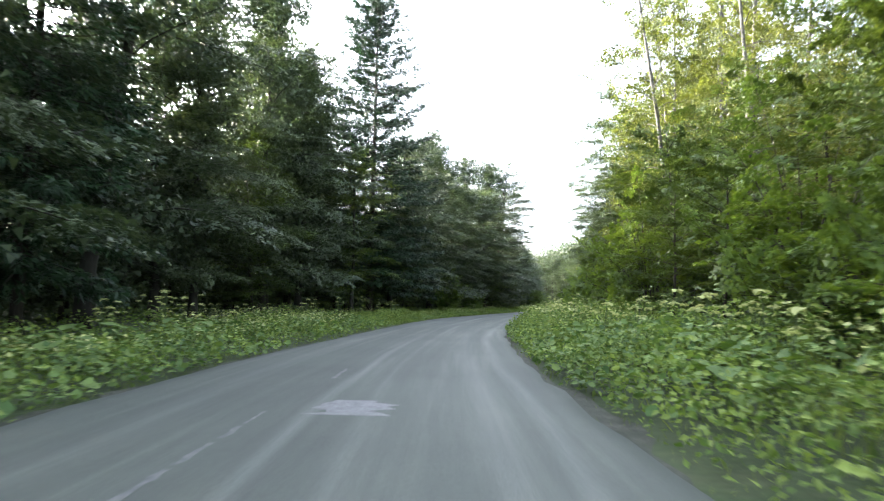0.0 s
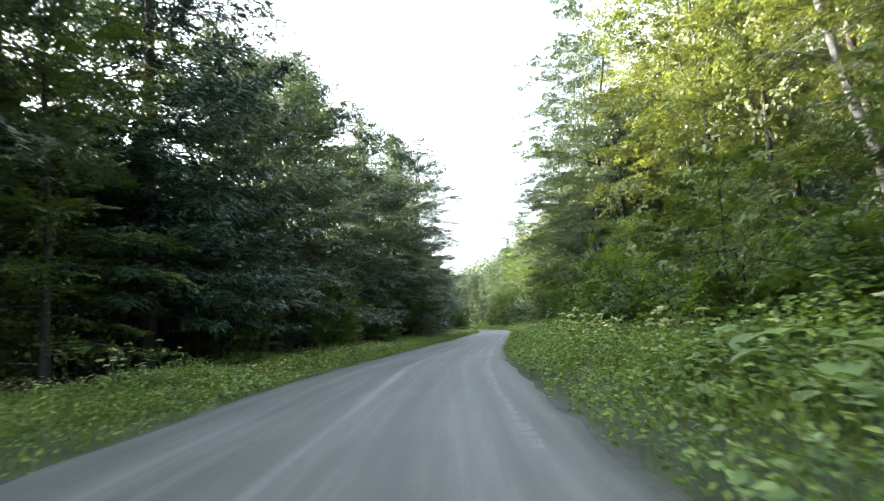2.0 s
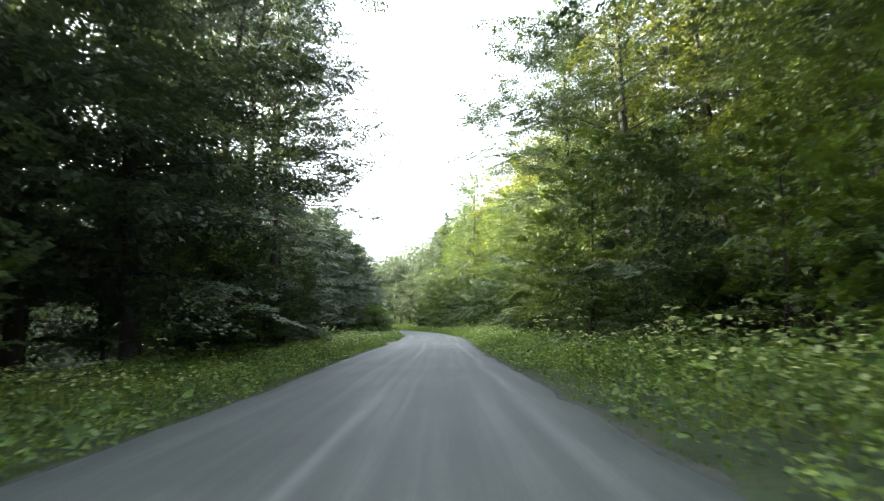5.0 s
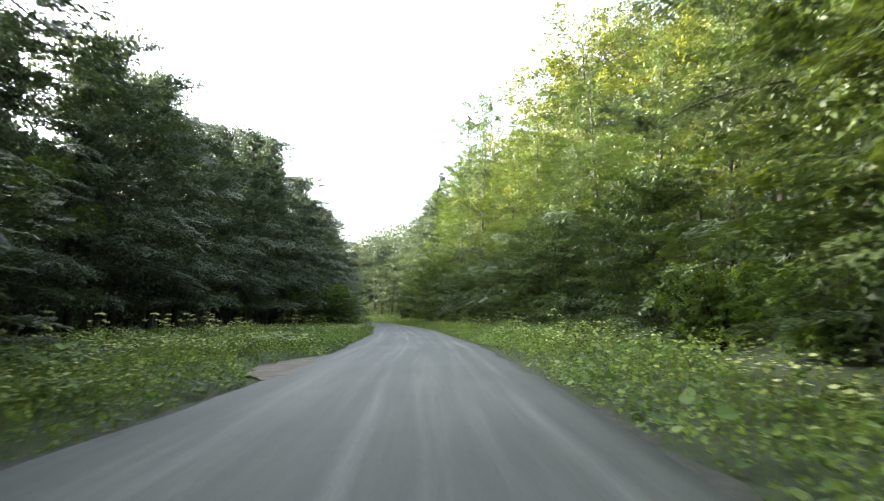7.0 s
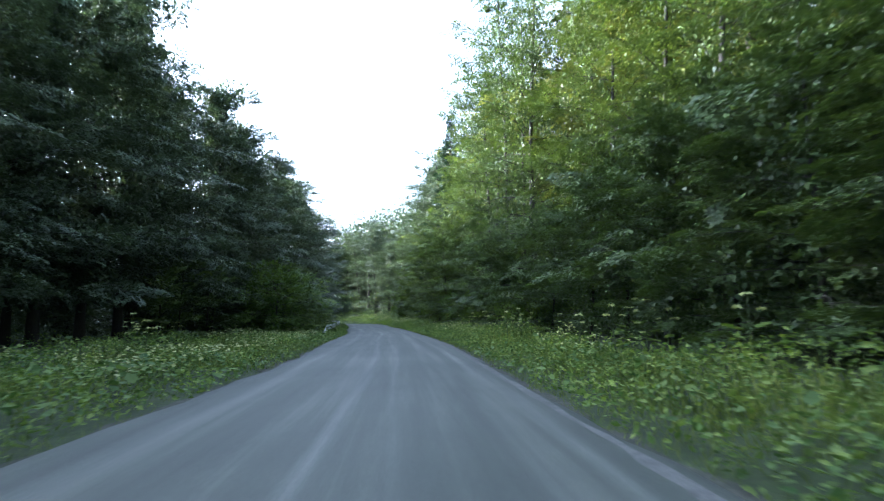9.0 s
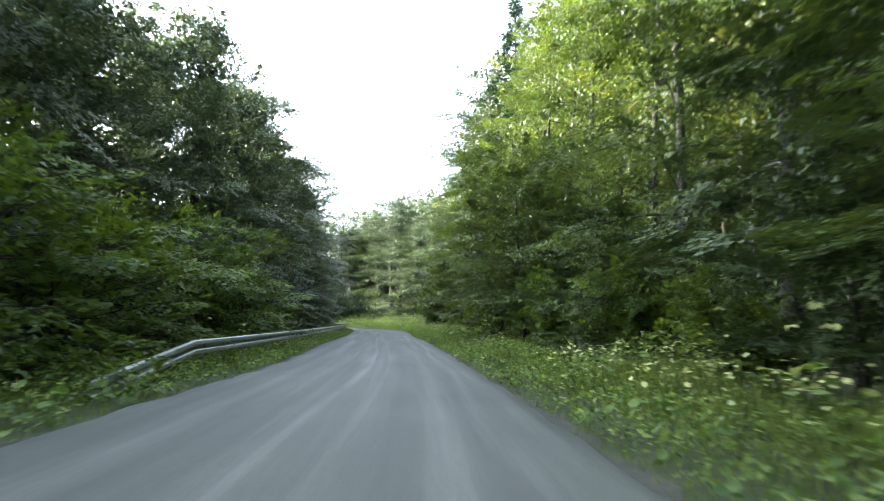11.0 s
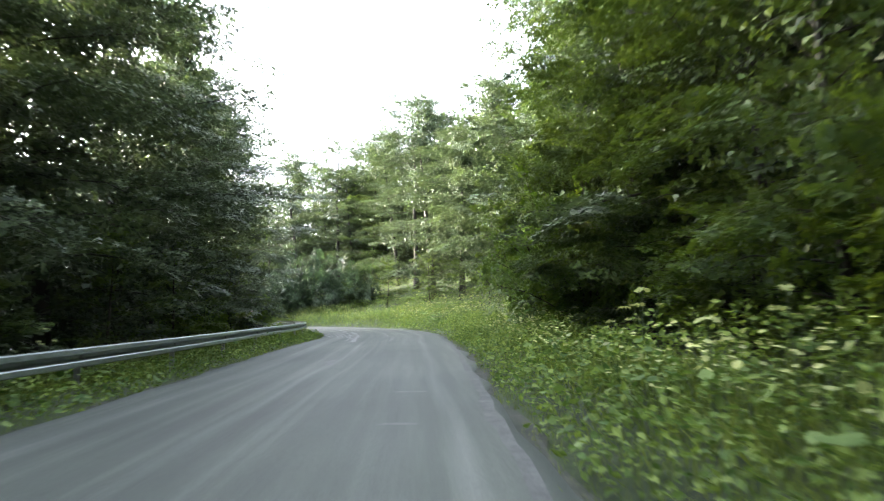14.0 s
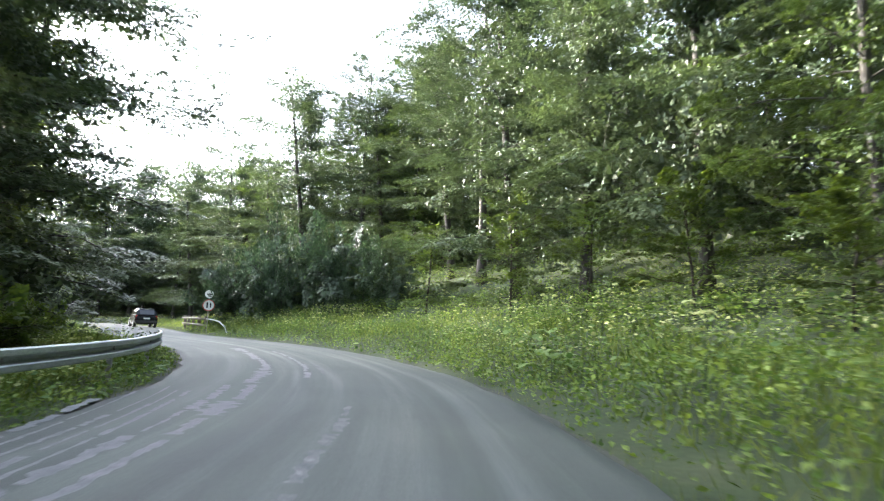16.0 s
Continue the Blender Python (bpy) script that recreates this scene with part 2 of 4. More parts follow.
def half_right(y):
    return 2.8 + 0.1 * np.sin(y * 0.17 + 1) + 0.38 * window(y, 203, 264, 12)


def height(y, n):
    """The ground's height beside the road."""
    y, n = np.asarray(y, float), np.asarray(n, float)
    z = np.full(np.broadcast(y, n).shape, -0.07)
    up = np.clip(n - 3.6, 0, 40)
    z = z + 0.11 * np.minimum(up, 9) + 0.38 * np.clip(n - 12, 0, 40) + window(y, 226, 285, 14) * 0.2 * np.minimum(up, 10)
    down = np.clip(-n - 4.6, 0, 40)
    z = z - window(y, 156, 262, 12) * 0.22 * np.minimum(down, 7) + 0.02 * np.minimum(down, 12)
    z = z + np.clip(np.abs(n) - 3.4, 0, 2) * 0.04 * (np.sin(y * 0.9 + n) + np.sin(y * 0.37 - 1.7 * n))
    return z


# ---- mesh helpers ----
def link(name, mesh, mat, parent=None, label=""):
    if mat is not None:
        mesh.materials.append(mat)
    ob = new(name, mesh)
    if parent is not None:
        ob.parent = parent
    return tagged(ob, label)


def part(name, bm, mat, parent=None, label="", smooth=False):
    me = bpy.data.meshes.new(name)
    bm.to_mesh(me)
    bm.free()
    if smooth:
        me.polygons.foreach_set("use_smooth", [True] * len(me.polygons))
    return link(name, me, mat, parent, label)


def mesh_np(name, verts, faces, smooth=False):
    """A mesh from arrays: verts (n, 3), faces (m, 3 or 4)."""
    me = bpy.data.meshes.new(name)
    verts, faces = np.asarray(verts, np.float32), np.asarray(faces, np.int32)
    m, k = faces.shape
    me.vertices.add(len(verts))
    me.vertices.foreach_set("co", verts.ravel())
    me.loops.add(m * k)
    me.loops.foreach_set("vertex_index", faces.ravel())
    me.polygons.add(m)
    me.polygons.foreach_set("loop_start", np.arange(0, m * k, k, dtype=np.int32))
    me.polygons.foreach_set("use_smooth", np.full(m, smooth))
    me.update(calc_edges=True)
    return me


def unit(v):
    return v / np.maximum(np.linalg.norm(v, axis=-1, keepdims=True), 1e-6)


def leaf_arrays(P, D, N, size, width=0.55, full=False, lean=False):
    """Leaves at P, growing along D, facing N: pointed blades, folded a little at the midrib; full ones have a rounder outline."""
    D = unit(D)
    S = unit(np.cross(D, N))
    U = np.cross(S, D)
    size = np.broadcast_to(np.asarray(size, float), (len(P),))[:, None]
    if lean:
        v = np.stack([P + (S * width * 0.5 - D * 0.05) * size, P + D * size, P + (D * 0.4 - S * width * 0.55 + U * 0.15) * size], 1)
        return v.reshape(-1, 3), np.arange(len(P))[:, None] * 3 + np.array([[0, 1, 2]])
    if not full:
        v = np.stack([P, P + (D * 0.45 + S * width * 0.5 + U * 0.1) * size, P + D * size, P + (D * 0.45 - S * width * 0.5 + U * 0.1) * size], 1)
        f = np.arange(len(P))[:, None] * 4 + np.array([[0, 1, 2, 3]])
        return v.reshape(-1, 3), f
    w = width * 0.5
    v = np.stack([P, P + (D * 0.25 + S * w * 0.85 + U * 0.08) * size, P + (D * 0.65 + S * w * 0.9 + U * 0.08) * size, P + D * size,
                  P + (D * 0.65 - S * w * 0.9 + U * 0.08) * size, P + (D * 0.25 - S * w * 0.85 + U * 0.08) * size], 1)
    b = np.arange(len(P))[:, None] * 6
    f = np.concatenate([b + np.array([[0, 1, 2, 3]]), b + np.array([[0, 3, 4, 5]])])
    return v.reshape(-1, 3), f


def tubes(lines, sides=5):
    """Tapered tubes along polylines: each is (points, radii)."""
    V, F, base = [], [], 0
    ang = np.arange(sides) * 2 * np.pi / sides
    for pts, rad in lines:
        pts = np.asarray(pts, float)
        d = unit(np.gradient(pts, axis=0))
        ref = np.array([0.31, 0.95, 0.05]) if abs(d[0, 2]) > 0.6 else np.array([0.0, 0.0, 1.0])
        s = unit(np.cross(d, ref))
        u = np.cross(s, d)
        ring = pts[:, None] + (np.cos(ang)[None, :, None] * s[:, None] + np.sin(ang)[None, :, None] * u[:, None]) * np.asarray(rad)[:, None, None]
        V.append(ring.reshape(-1, 3))
        for i in range(len(pts) - 1):
            for j in range(sides):
                k = (j + 1) % sides
                F.append((base + i * sides + j, base + i * sides + k, base + (i + 1) * sides + k, base + (i + 1) * sides + j))
        base += len(pts) * sides
    return np.concatenate(V), np.array(F)


def sprays(rng, A, B, count, size, width=0.6, fan=0.3, tilt=0.3, sag=0.12, step=0.24):
    """Leaves along the side twigs of twigs from A to B: each twig is one flat, sagging frond with gaps between its side twigs."""
    m = len(A)
    axis = B - A
    length = np.linalg.norm(axis, axis=1, keepdims=True)
    d = unit(axis + rng.normal(0, 0.05, axis.shape))
    plane = unit(np.array([0, 0, 1.0]) + rng.normal(0, tilt, (m, 3)))
    side = unit(np.cross(d, plane))
    plane = np.cross(side, d)
    share = rng.uniform(0.5, 1.5, m) * np.maximum(length[:, 0], 0.3)
    pick = rng.choice(m, count, p=share / share.sum())
    knots = np.maximum(np.ceil(length[pick] / step), 2)
    s = rng.choice([-1.0, 1.0], (count, 1))
    t = (np.floor(rng.uniform(0, 1, (count, 1)) ** 0.85 * (knots + 1)) + 0.5 * (s > 0)) / knots
    t = np.minimum(t, 1.12)
    reach = np.maximum(length[pick], 0.45) * fan * (1.2 - 0.8 * t)
    w = rng.uniform(0.0, 1.0, (count, 1)) ** 0.8
    shoot = unit(d[pick] * 0.75 + side[pick] * s)
    P = A[pick] + axis[pick] * t + shoot * reach * w + rng.normal(0, 0.022, (count, 3))
    P[:, 2] -= sag * (t[:, 0] ** 2) * length[pick][:, 0] + 0.3 * (reach * w * w)[:, 0]
    D = shoot + (d[pick] - side[pick] * s) * rng.choice([-0.7, 0.7], (count, 1)) + [0, 0, -0.2] + rng.normal(0, 0.16, (count, 3))
    N = unit(plane[pick] + rng.normal(0, 0.28, (count, 3)))
    return leaf_arrays(P, D, N, size * rng.uniform(0.65, 1.3, count), width, lean=True)


def thing(name):
    return new(name)


# ---- plants ----
def broadleaf(name, H, base, rad, limbs, leaves, size, seed, leaf_mat, bark, top=0.45, droop=0.12, rise=(5, 40), flat=0.28, stems=1, slender=1.0, width=0.78, tilt=0.3, twigs=True, fan=0.42, inner=0, dense=1.8, inner_size=0.17):
    """A broad-leaved tree: tapered trunk, limbs that rise, leaves in flat sprays at the ends of the twigs, with gaps between."""
    rng = np.random.default_rng(seed)
    tree = thing(name)
    lines, clusters = [], []
    for st in range(stems):
        off = np.array([rng.normal(0, 0.25), rng.normal(0, 0.25), -0.3]) * (stems > 1) + np.array([0, 0, -0.3])
        h = H * (1 if st == 0 else rng.uniform(0.7, 0.95))
        lean = np.array([rng.normal(0, 0.05), rng.normal(0, 0.05)]) * (1 + 2 * (stems > 1))
        zt = np.linspace(0, 1, 10)
        trunk = np.c_[off[0] + lean[0] * h * zt**1.3 + np.cumsum(rng.normal(0, 0.012 * h * 0.3, 10)), off[1] + lean[1] * h * zt**1.3 + np.cumsum(rng.normal(0, 0.012 * h * 0.3, 10)), off[2] + h * zt]
        trunk[:2, :2] = off[:2]
        tr = (h * 0.0105 * slender) * (1 - zt) ** 0.8 + 0.012
        tr[0] *= 1.35
        lines.append((trunk, tr))
        for i in range(limbs):
            u = (i + rng.uniform(0.1, 0.9)) / limbs
            z = base + (h * 0.94 - base) * u**0.95
            f = np.clip(z / h, 0, 0.985)
            p = np.array([np.interp(f, zt, trunk[:, k]) for k in range(3)])
            shape = math.sqrt(max(1 - ((u - top) / (1.06 - top)) ** 3 if u > top else 1 - ((u - top) / (top + 0.35)) ** 2, 0.02))
            L = rad * max(shape, 0.26) * rng.uniform(0.65, 1.2)
            az = i * 2.39996 + rng.uniform(-0.5, 0.5)
            el = radians(np.interp(u, [0, 1], rise) + rng.uniform(-12, 12))
            d = np.array([math.cos(az) * math.cos(el), math.sin(az) * math.cos(el), math.sin(el)])
            q = np.linspace(0, 1, 5)[:, None]
            limb = p + d * L * q + np.array([0, 0, -droop * L]) * q**2.2 + rng.normal(0, 0.03 * L, (5, 3)) * q
            r0 = max(np.interp(f, zt, tr) * 0.22, 0.012)
            lines.append((limb, r0 * (1 - q[:, 0]) ** 0.8 + 0.006))
            side = unit(np.cross(d, [0, 0, 1.0]))
            for k in range(int(4 + L * dense)):
                w = rng.beta(2.2, 1.2)
                c0 = np.array([np.interp(w, q[:, 0], limb[:, a]) for a in range(3)])
                reach = rng.normal(0, 0.27) * L * (1.15 - 0.6 * w)
                c = c0 + side * reach + d * abs(reach) * 0.45 + np.array([0, 0, rng.normal(0, 0.03 * L) - 0.1 * abs(reach)])
                if twigs and k % 3 == 0:
                    lines.append((np.array([c0, (c0 + c) / 2 + [0, 0, 0.03 * L], c]), np.array([0.014, 0.009, 0.004])))
                c = c + d * 0.25 + rng.normal(0, 0.06 * L, 3) * [1, 1, flat]
                clusters.append((*c0, *c))
    V, F = tubes([ln for ln in lines if len(ln[0]) == 10], 8)
    V2, F2 = tubes([ln for ln in lines if len(ln[0]) != 10], 3)
    V, F = np.concatenate([V, V2]), np.concatenate([F, F2 + len(V)])
    link("trunk", mesh_np("trunk", V, F, True), bark, tree)
    ends = np.array(clusters)
    V, F = sprays(rng, ends[:, :3], ends[:, 3:], leaves, size, width, fan, tilt)
    if inner:
        core = ends[rng.integers(0, len(ends), inner), :3]
        axis = np.array([0, 0, 1.0]) * core[:, 2:3]
        P = axis + (core - axis) * rng.uniform(0.05, 0.75, (inner, 1)) + rng.normal(0, 0.3, (inner, 3))
        V2, F2 = leaf_arrays(P, rng.normal(0, 1, (inner, 3)), rng.normal(0, 1, (inner, 3)) + [0, 0, 0.8], inner_size * rng.uniform(0.7, 1.4, inner), 0.95, lean=True)
        V, F = np.concatenate([V, V2]), np.concatenate([F, F2 + len(V)])
    link("crown", mesh_np("crown", V, F), leaf_mat, tree)
    return tree


def spruce(name, H, base, rad, sprays, seed, taper=0.8):
    """A spruce: straight mast, whorls of drooping boughs with hanging needle sprays."""
    rng = np.random.default_rng(seed)
    tree = thing(name)
    zt = np.linspace(0, 1, 8)
    lines = [(np.c_[rng.normal(0, 0.02, 8), rng.normal(0, 0.02, 8), H * zt - 0.3], H * 0.0115 * (1 - zt) + 0.015)]
    cp, cd = [], []
    z = base
    while z < H - 0.3:
        u = (z - base) / (H - base)
        L0 = rad * (1 - u) ** taper + 0.15
        for k in range(rng.integers(5, 8)):
            az, L = rng.uniform(0, 2 * np.pi), L0 * rng.uniform(0.6, 1.12)
            el = radians(np.interp(u, [0, 1], [-12, 35]) + rng.uniform(-6, 6))
            d = np.array([math.cos(az) * math.cos(el), math.sin(az) * math.cos(el), math.sin(el)])
            q = np.linspace(0, 1, 4)[:, None]
            bough = np.array([0, 0, z + rng.uniform(-0.15, 0.15)]) + d * L * q + np.array([0, 0, -0.16 * L]) * q + np.array([0, 0, 0.14 * L]) * q**3
            lines.append((bough, 0.028 * (1 - q[:, 0]) + 0.006))
            m = max(int(L * 9), 3)
            w = rng.beta(1.6, 1.0, m)
            p = np.stack([np.interp(w, q[:, 0], bough[:, a]) for a in range(3)], 1)
            side = unit(np.cross(d, [0, 0, 1.0]))
            sgn = rng.choice([-1, 1], m)[:, None]
            cp.append(p + side * sgn * rng.uniform(0, 0.22, (m, 1)) * L * (1.1 - w[:, None]))
            cd.append(unit(d * 0.8 + side * sgn * 0.7 + [0, 0, -0.35]) + rng.normal(0, 0.15, (m, 3)))
        z += rng.uniform(0.32, 0.5)
    V, F = tubes(lines, 4)
    link("trunk", mesh_np("trunk", V, F, True), BARK, tree)
    cp, cd = np.concatenate(cp), np.concatenate(cd)
    pick = rng.integers(0, len(cp), sprays)
    P = cp[pick] + rng.normal(0, 0.09, (sprays, 3))
    D = cd[pick] + rng.normal(0, 0.35, (sprays, 3))
    N = unit(np.array([0, 0, 1.0]) + rng.normal(0, 0.6, (sprays, 3)))
    V, F = leaf_arrays(P, D, N, 0.32 * rng.uniform(0.6, 1.3, sprays), 0.24, lean=True)
    link("crown", mesh_np("crown", V, F), NEEDLES, tree)
    return tree


def shrub(name, H, rad, stems, leaves, size, seed, leaf_mat, full=False, arch=0.35):
    """A shrub: many stems from one stool, arching outwards, leafed from low down."""
    rng = np.random.default_rng(seed)
    ob = thing(name)
    lines, cl = [], []
    for i in range(stems):
        az, out = i * 2.39996 + rng.uniform(-0.4, 0.4), rad * rng.uniform(0.25, 1.0)
        h = H * rng.uniform(0.6, 1.05) * (1 - 0.35 * (out / rad) ** 2)
        q = np.linspace(0, 1, 6)[:, None]
        d = np.array([math.cos(az), math.sin(az), 0])
        pts = d * (0.12 + out * q**1.6) + np.array([0, 0, 1.0]) * (h * (q - arch * q**2.5 * (out / rad)) - 0.15) + rng.normal(0, 0.04, (6, 3)) * q
        lines.append((pts, 0.028 * (1 - q[:, 0]) + 0.006))
        for k in range(10):
            w = 0.18 + 0.82 * (k + rng.uniform(0, 1)) / 10
            c0 = np.array([np.interp(w, q[:, 0], pts[:, a]) for a in range(3)])
            a2 = az + rng.normal(0, 1.1)
            r = rng.uniform(0.1, 0.32) * rad * (1.2 - 0.6 * w)
            c = c0 + np.array([math.cos(a2) * r, math.sin(a2) * r, rng.normal(0.02, 0.1) * rad])
            lines.append((np.array([c0, c]), np.array([0.009, 0.004])))
            cl.append((*c0, *(c + (c - c0) * 0.3)))
    V, F = tubes(lines, 3)
    link("stool", mesh_np("stool", V, F, True), BARK, ob)
    cl = np.array(cl)
    V, F = sprays(rng, cl[:, :3], cl[:, 3:], leaves, size, 0.8, 0.5, 0.45)
    V[:, 2] = np.maximum(V[:, 2], 0.03)
    link("foliage", mesh_np("foliage", V, F), leaf_mat, ob)
    return ob


class Kind:
    """One built plant, set out again and again at new places."""

    def __init__(self, ob, label, category, group):
        self.ob, self.used = tagged(ob, label, category, group), False

    def put(self, y, n, turn, scale=1.0, tall=1.0, sink=0.0):
        x, yy = at(y, n)
        m = pose(float(x), float(yy), float(height(y, n)) - sink, 0, 0, turn)
        if not self.used:
            self.ob.matrix_basis, self.used = m @ Matrix.Diagonal((scale, scale, scale * tall, 1)), True
            return self.ob
        return copy_thing(self.ob, m @ Matrix.Diagonal((scale, scale, scale * tall, 1)))


# ---- ground ----
def build_ground():
    xs = np.r_[-3000, -1200, -500, -260, -170, np.arange(-130, 131, 1.6), 170, 260, 500, 1200, 3000]
    ys = np.r_[-3000, -1200, -500, -220, -120, np.arange(-70, 401, 1.6), 460, 600, 900, 1500, 3000]
    X, Y = np.meshgrid(xs, ys)
    p = np.c_[X.ravel(), Y.ravel()]
    step = LINE[::3]
    best, z = np.full(len(p), 1e18), np.zeros(len(p))
    idx = np.zeros(len(p), int)
    for i, c in enumerate(step):
        d = (p[:, 0] - c[0]) ** 2 + (p[:, 1] - c[1]) ** 2
        near = d < best
        best[near], idx[near] = d[near], i
    rt = RIGHT[::3][idx]
    n = ((p - step[idx]) * rt).sum(1)
    y = step[idx][:, 1]
    z = height(y, np.clip(n, -40, 40))
    V = np.c_[p, z]
    nx, ny = len(xs), len(ys)
    i = (np.arange(ny - 1)[:, None] * nx + np.arange(nx - 1)).ravel()
    me = mesh_np("ground", V, np.c_[i, i + 1, i + nx + 1, i + nx], True)
    tagged(link("ground", me, SOIL), "dark forest soil with moss and low green plants", "ground", kind="structure")


def build_road():
    sel = (LINE[:, 1] > -58) & (LINE[:, 1] < 344)
    y = LINE[sel][::2, 1]
    arc = ARC[sel][::2]
    cols = np.array([-1.0, -0.985, -0.9, -0.7, -0.45, -0.2, 0, 0.2, 0.45, 0.7, 0.9, 0.985, 1.0])
    rng = np.random.default_rng(5)
    wl = half_left(y) + rng.normal(0, 0.05, len(y))
    wr = half_right(y) + rng.normal(0, 0.05, len(y))
    V, UV = [], []
    for i in range(len(y)):
        for c in cols:
            n = c * (wr[i] if c > 0 else wl[i])
            x, yy = at(y[i], n)
            z = 0.03 * (1 - c * c) - (0.08 if abs(c) == 1 else 0.0)
            V.append((float(x), float(yy), z))
            UV.append((n, arc[i]))
    k = len(cols)
    i = (np.arange(len(y) - 1)[:, None] * k + np.arange(k - 1)).ravel()
    F = np.c_[i, i + 1, i + k + 1, i + k]
    me = mesh_np("road", V, F, True)
    lay = me.uv_layers.new(name="lane")
    lay.data.foreach_set("uv", np.array(UV, np.float32)[F.ravel()].ravel())
    tagged(link("road", me, ASPHALT), "worn grey asphalt road with pale streaks along the lanes", "road", kind="structure")


def flat_shape(name, mat, outline, z=0.035, parent=None):
    """A thin irregular sheet lying on the road, from its outline in (y, n)."""
    bm = bmesh.new()
    vs = []
    for y, n in outline:
        x, yy = at(y, n)
        half = half_right(y) if n > 0 else half_left(y)
        vs.append(bm.verts.new((float(x), float(yy), z - 0.03 * (n / half) ** 2)))
    bm.faces.new(vs)
    bmesh.ops.triangulate(bm, faces=bm.faces[:])
    return part(name, bm, mat, parent)


build_ground()
build_road()
# ---- the woods ----
rnd = random.Random(3)
WOOD, EDGE = "trees of the roadside wood", "shrubs along the wood's edge"
BEECH = [Kind(broadleaf("beech_tree", h, b, r, lm, lv, 0.115, sd, LEAF_DARK, BARK_GREY, flat=0.2, top=tp, width=0.9, inner_size=0.2, inner=15000, rise=(0, 34), droop=0.2, tilt=0.28, fan=0.46, dense=2.6, slender=1.25), "tall dark green beech tree with layered boughs at the wood's edge", "tree", WOOD)
         for h, b, r, lm, lv, sd, tp in ((20, 3.0, 5.6, 36, 46000, 1, 0.3), (22, 3.2, 5.4, 40, 48000, 2, 0.35), (17, 2.4, 5.2, 32, 42000, 3, 0.25))]
HIGH = [Kind(broadleaf("beech_tree", h, b, r, lm, lv, 0.105, sd, LEAF_DARK, BARK_GREY, flat=0.25, top=0.35, width=0.85, inner_size=0.16, inner=2500, rise=(8, 40), droop=0.3, tilt=0.2, fan=0.42, dense=2.4, slender=1.1), "tall beech tree with a high airy crown", "tree", WOOD)
        for h, b, r, lm, lv, sd in ((22, 6.0, 5.8, 30, 62000, 5), (21, 5.5, 5.4, 28, 56000, 6))]
HORN = [Kind(broadleaf("hornbeam_tree", h, b, r, lm, lv, 0.1, sd, LEAF_MID, BARK_GREY, flat=0.25, top=tp, width=0.9, inner=4000, inner_size=0.15, rise=(0, 40), droop=0.18, tilt=0.3, fan=0.46, dense=2.4), "leafy green hornbeam tree beside the road", "tree", WOOD)
        for h, b, r, lm, lv, sd, tp in ((15, 1.0, 4.4, 36, 46000, 11, 0.3), (18, 1.3, 4.6, 42, 50000, 12, 0.35), (10, 1.1, 3.8, 28, 38000, 13, 0.25))]
# hornbeams for the dark stretches; their shade is in the leaf colour
SHADE = [Kind(broadleaf("hornbeam_tree", h, b, r, lm, lv, 0.1, sd, LEAF_SHADE_TINT, BARK_GREY, flat=0.25, top=tp, width=0.9, inner=5000, inner_size=0.15, rise=(0, 40), droop=0.18, tilt=0.3, fan=0.46, dense=2.4), "hornbeam tree beside the road with shade put into its leaf colour", "tree", WOOD)
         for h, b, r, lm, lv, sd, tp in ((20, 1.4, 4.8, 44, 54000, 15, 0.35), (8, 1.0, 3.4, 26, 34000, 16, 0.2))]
BIRCH = [Kind(broadleaf("birch_tree", h, b, r, lm, lv, 0.11, sd, LEAF_BIRCH, BARK_BIRCH, flat=0.9, droop=0.5, rise=(25, 65), slender=0.6, top=0.35, tilt=0.8, fan=0.5), "slender pale-barked birch tree with airy yellow-green crown", "tree", WOOD)
         for h, b, r, lm, lv, sd in ((21, 4, 2.9, 40, 17000, 21), (19, 4, 3.0, 40, 17000, 22))]
SPRUCE = [Kind(spruce("spruce_tree", h, b, r, sp, sd, tp), "dark spruce tree with drooping boughs", "tree", WOOD)
          for h, b, r, sp, sd, tp in ((22, 2.0, 3.8, 30000, 31, 0.8), (16, 1.0, 3.2, 20000, 32, 0.8), (31, 3.0, 6.4, 95000, 33, 0.42))]
BACK = [Kind(broadleaf("woodland_tree", h, b, r, 28, 12000, 0.28, sd, LEAF_DARK, BARK, flat=0.4, fan=0.6, tilt=0.4, twigs=False, top=0.4, inner_size=0.36, inner=3600, rise=(0, 45)), "tall dark tree deeper in the wood", "tree", WOOD)
        for h, b, r, sd in ((22, 2.4, 5.4, 41), (20, 2.2, 5.0, 42))]
# lit counterpart of BACK: some of the sun's yellow is in the leaf colour
BACK_LIT = [Kind(broadleaf("woodland_tree", h, b, r, 26, 12000, 0.19, sd, LEAF_BIRCH, BARK, flat=0.45, fan=0.6, tilt=0.4, twigs=False, top=0.45, inner_size=0.26, inner=1200, rise=(0, 45)), "tall yellow-green tree behind the roadside trees", "tree", WOOD)
            for h, b, r, sd in ((20, 6.5, 5.6, 43), (17, 5.5, 5.4, 44))]
HAZEL = [Kind(shrub("hazel_shrub", h, r, st, lv, 0.1, sd, LEAF_LIGHT), "bright green hazel shrub arching out over the verge", "shrub", EDGE)
         for h, r, st, lv, sd in ((4.6, 2.3, 26, 17000, 51), (3.4, 1.9, 22, 14000, 52), (5.8, 2.5, 28, 20000, 53))]
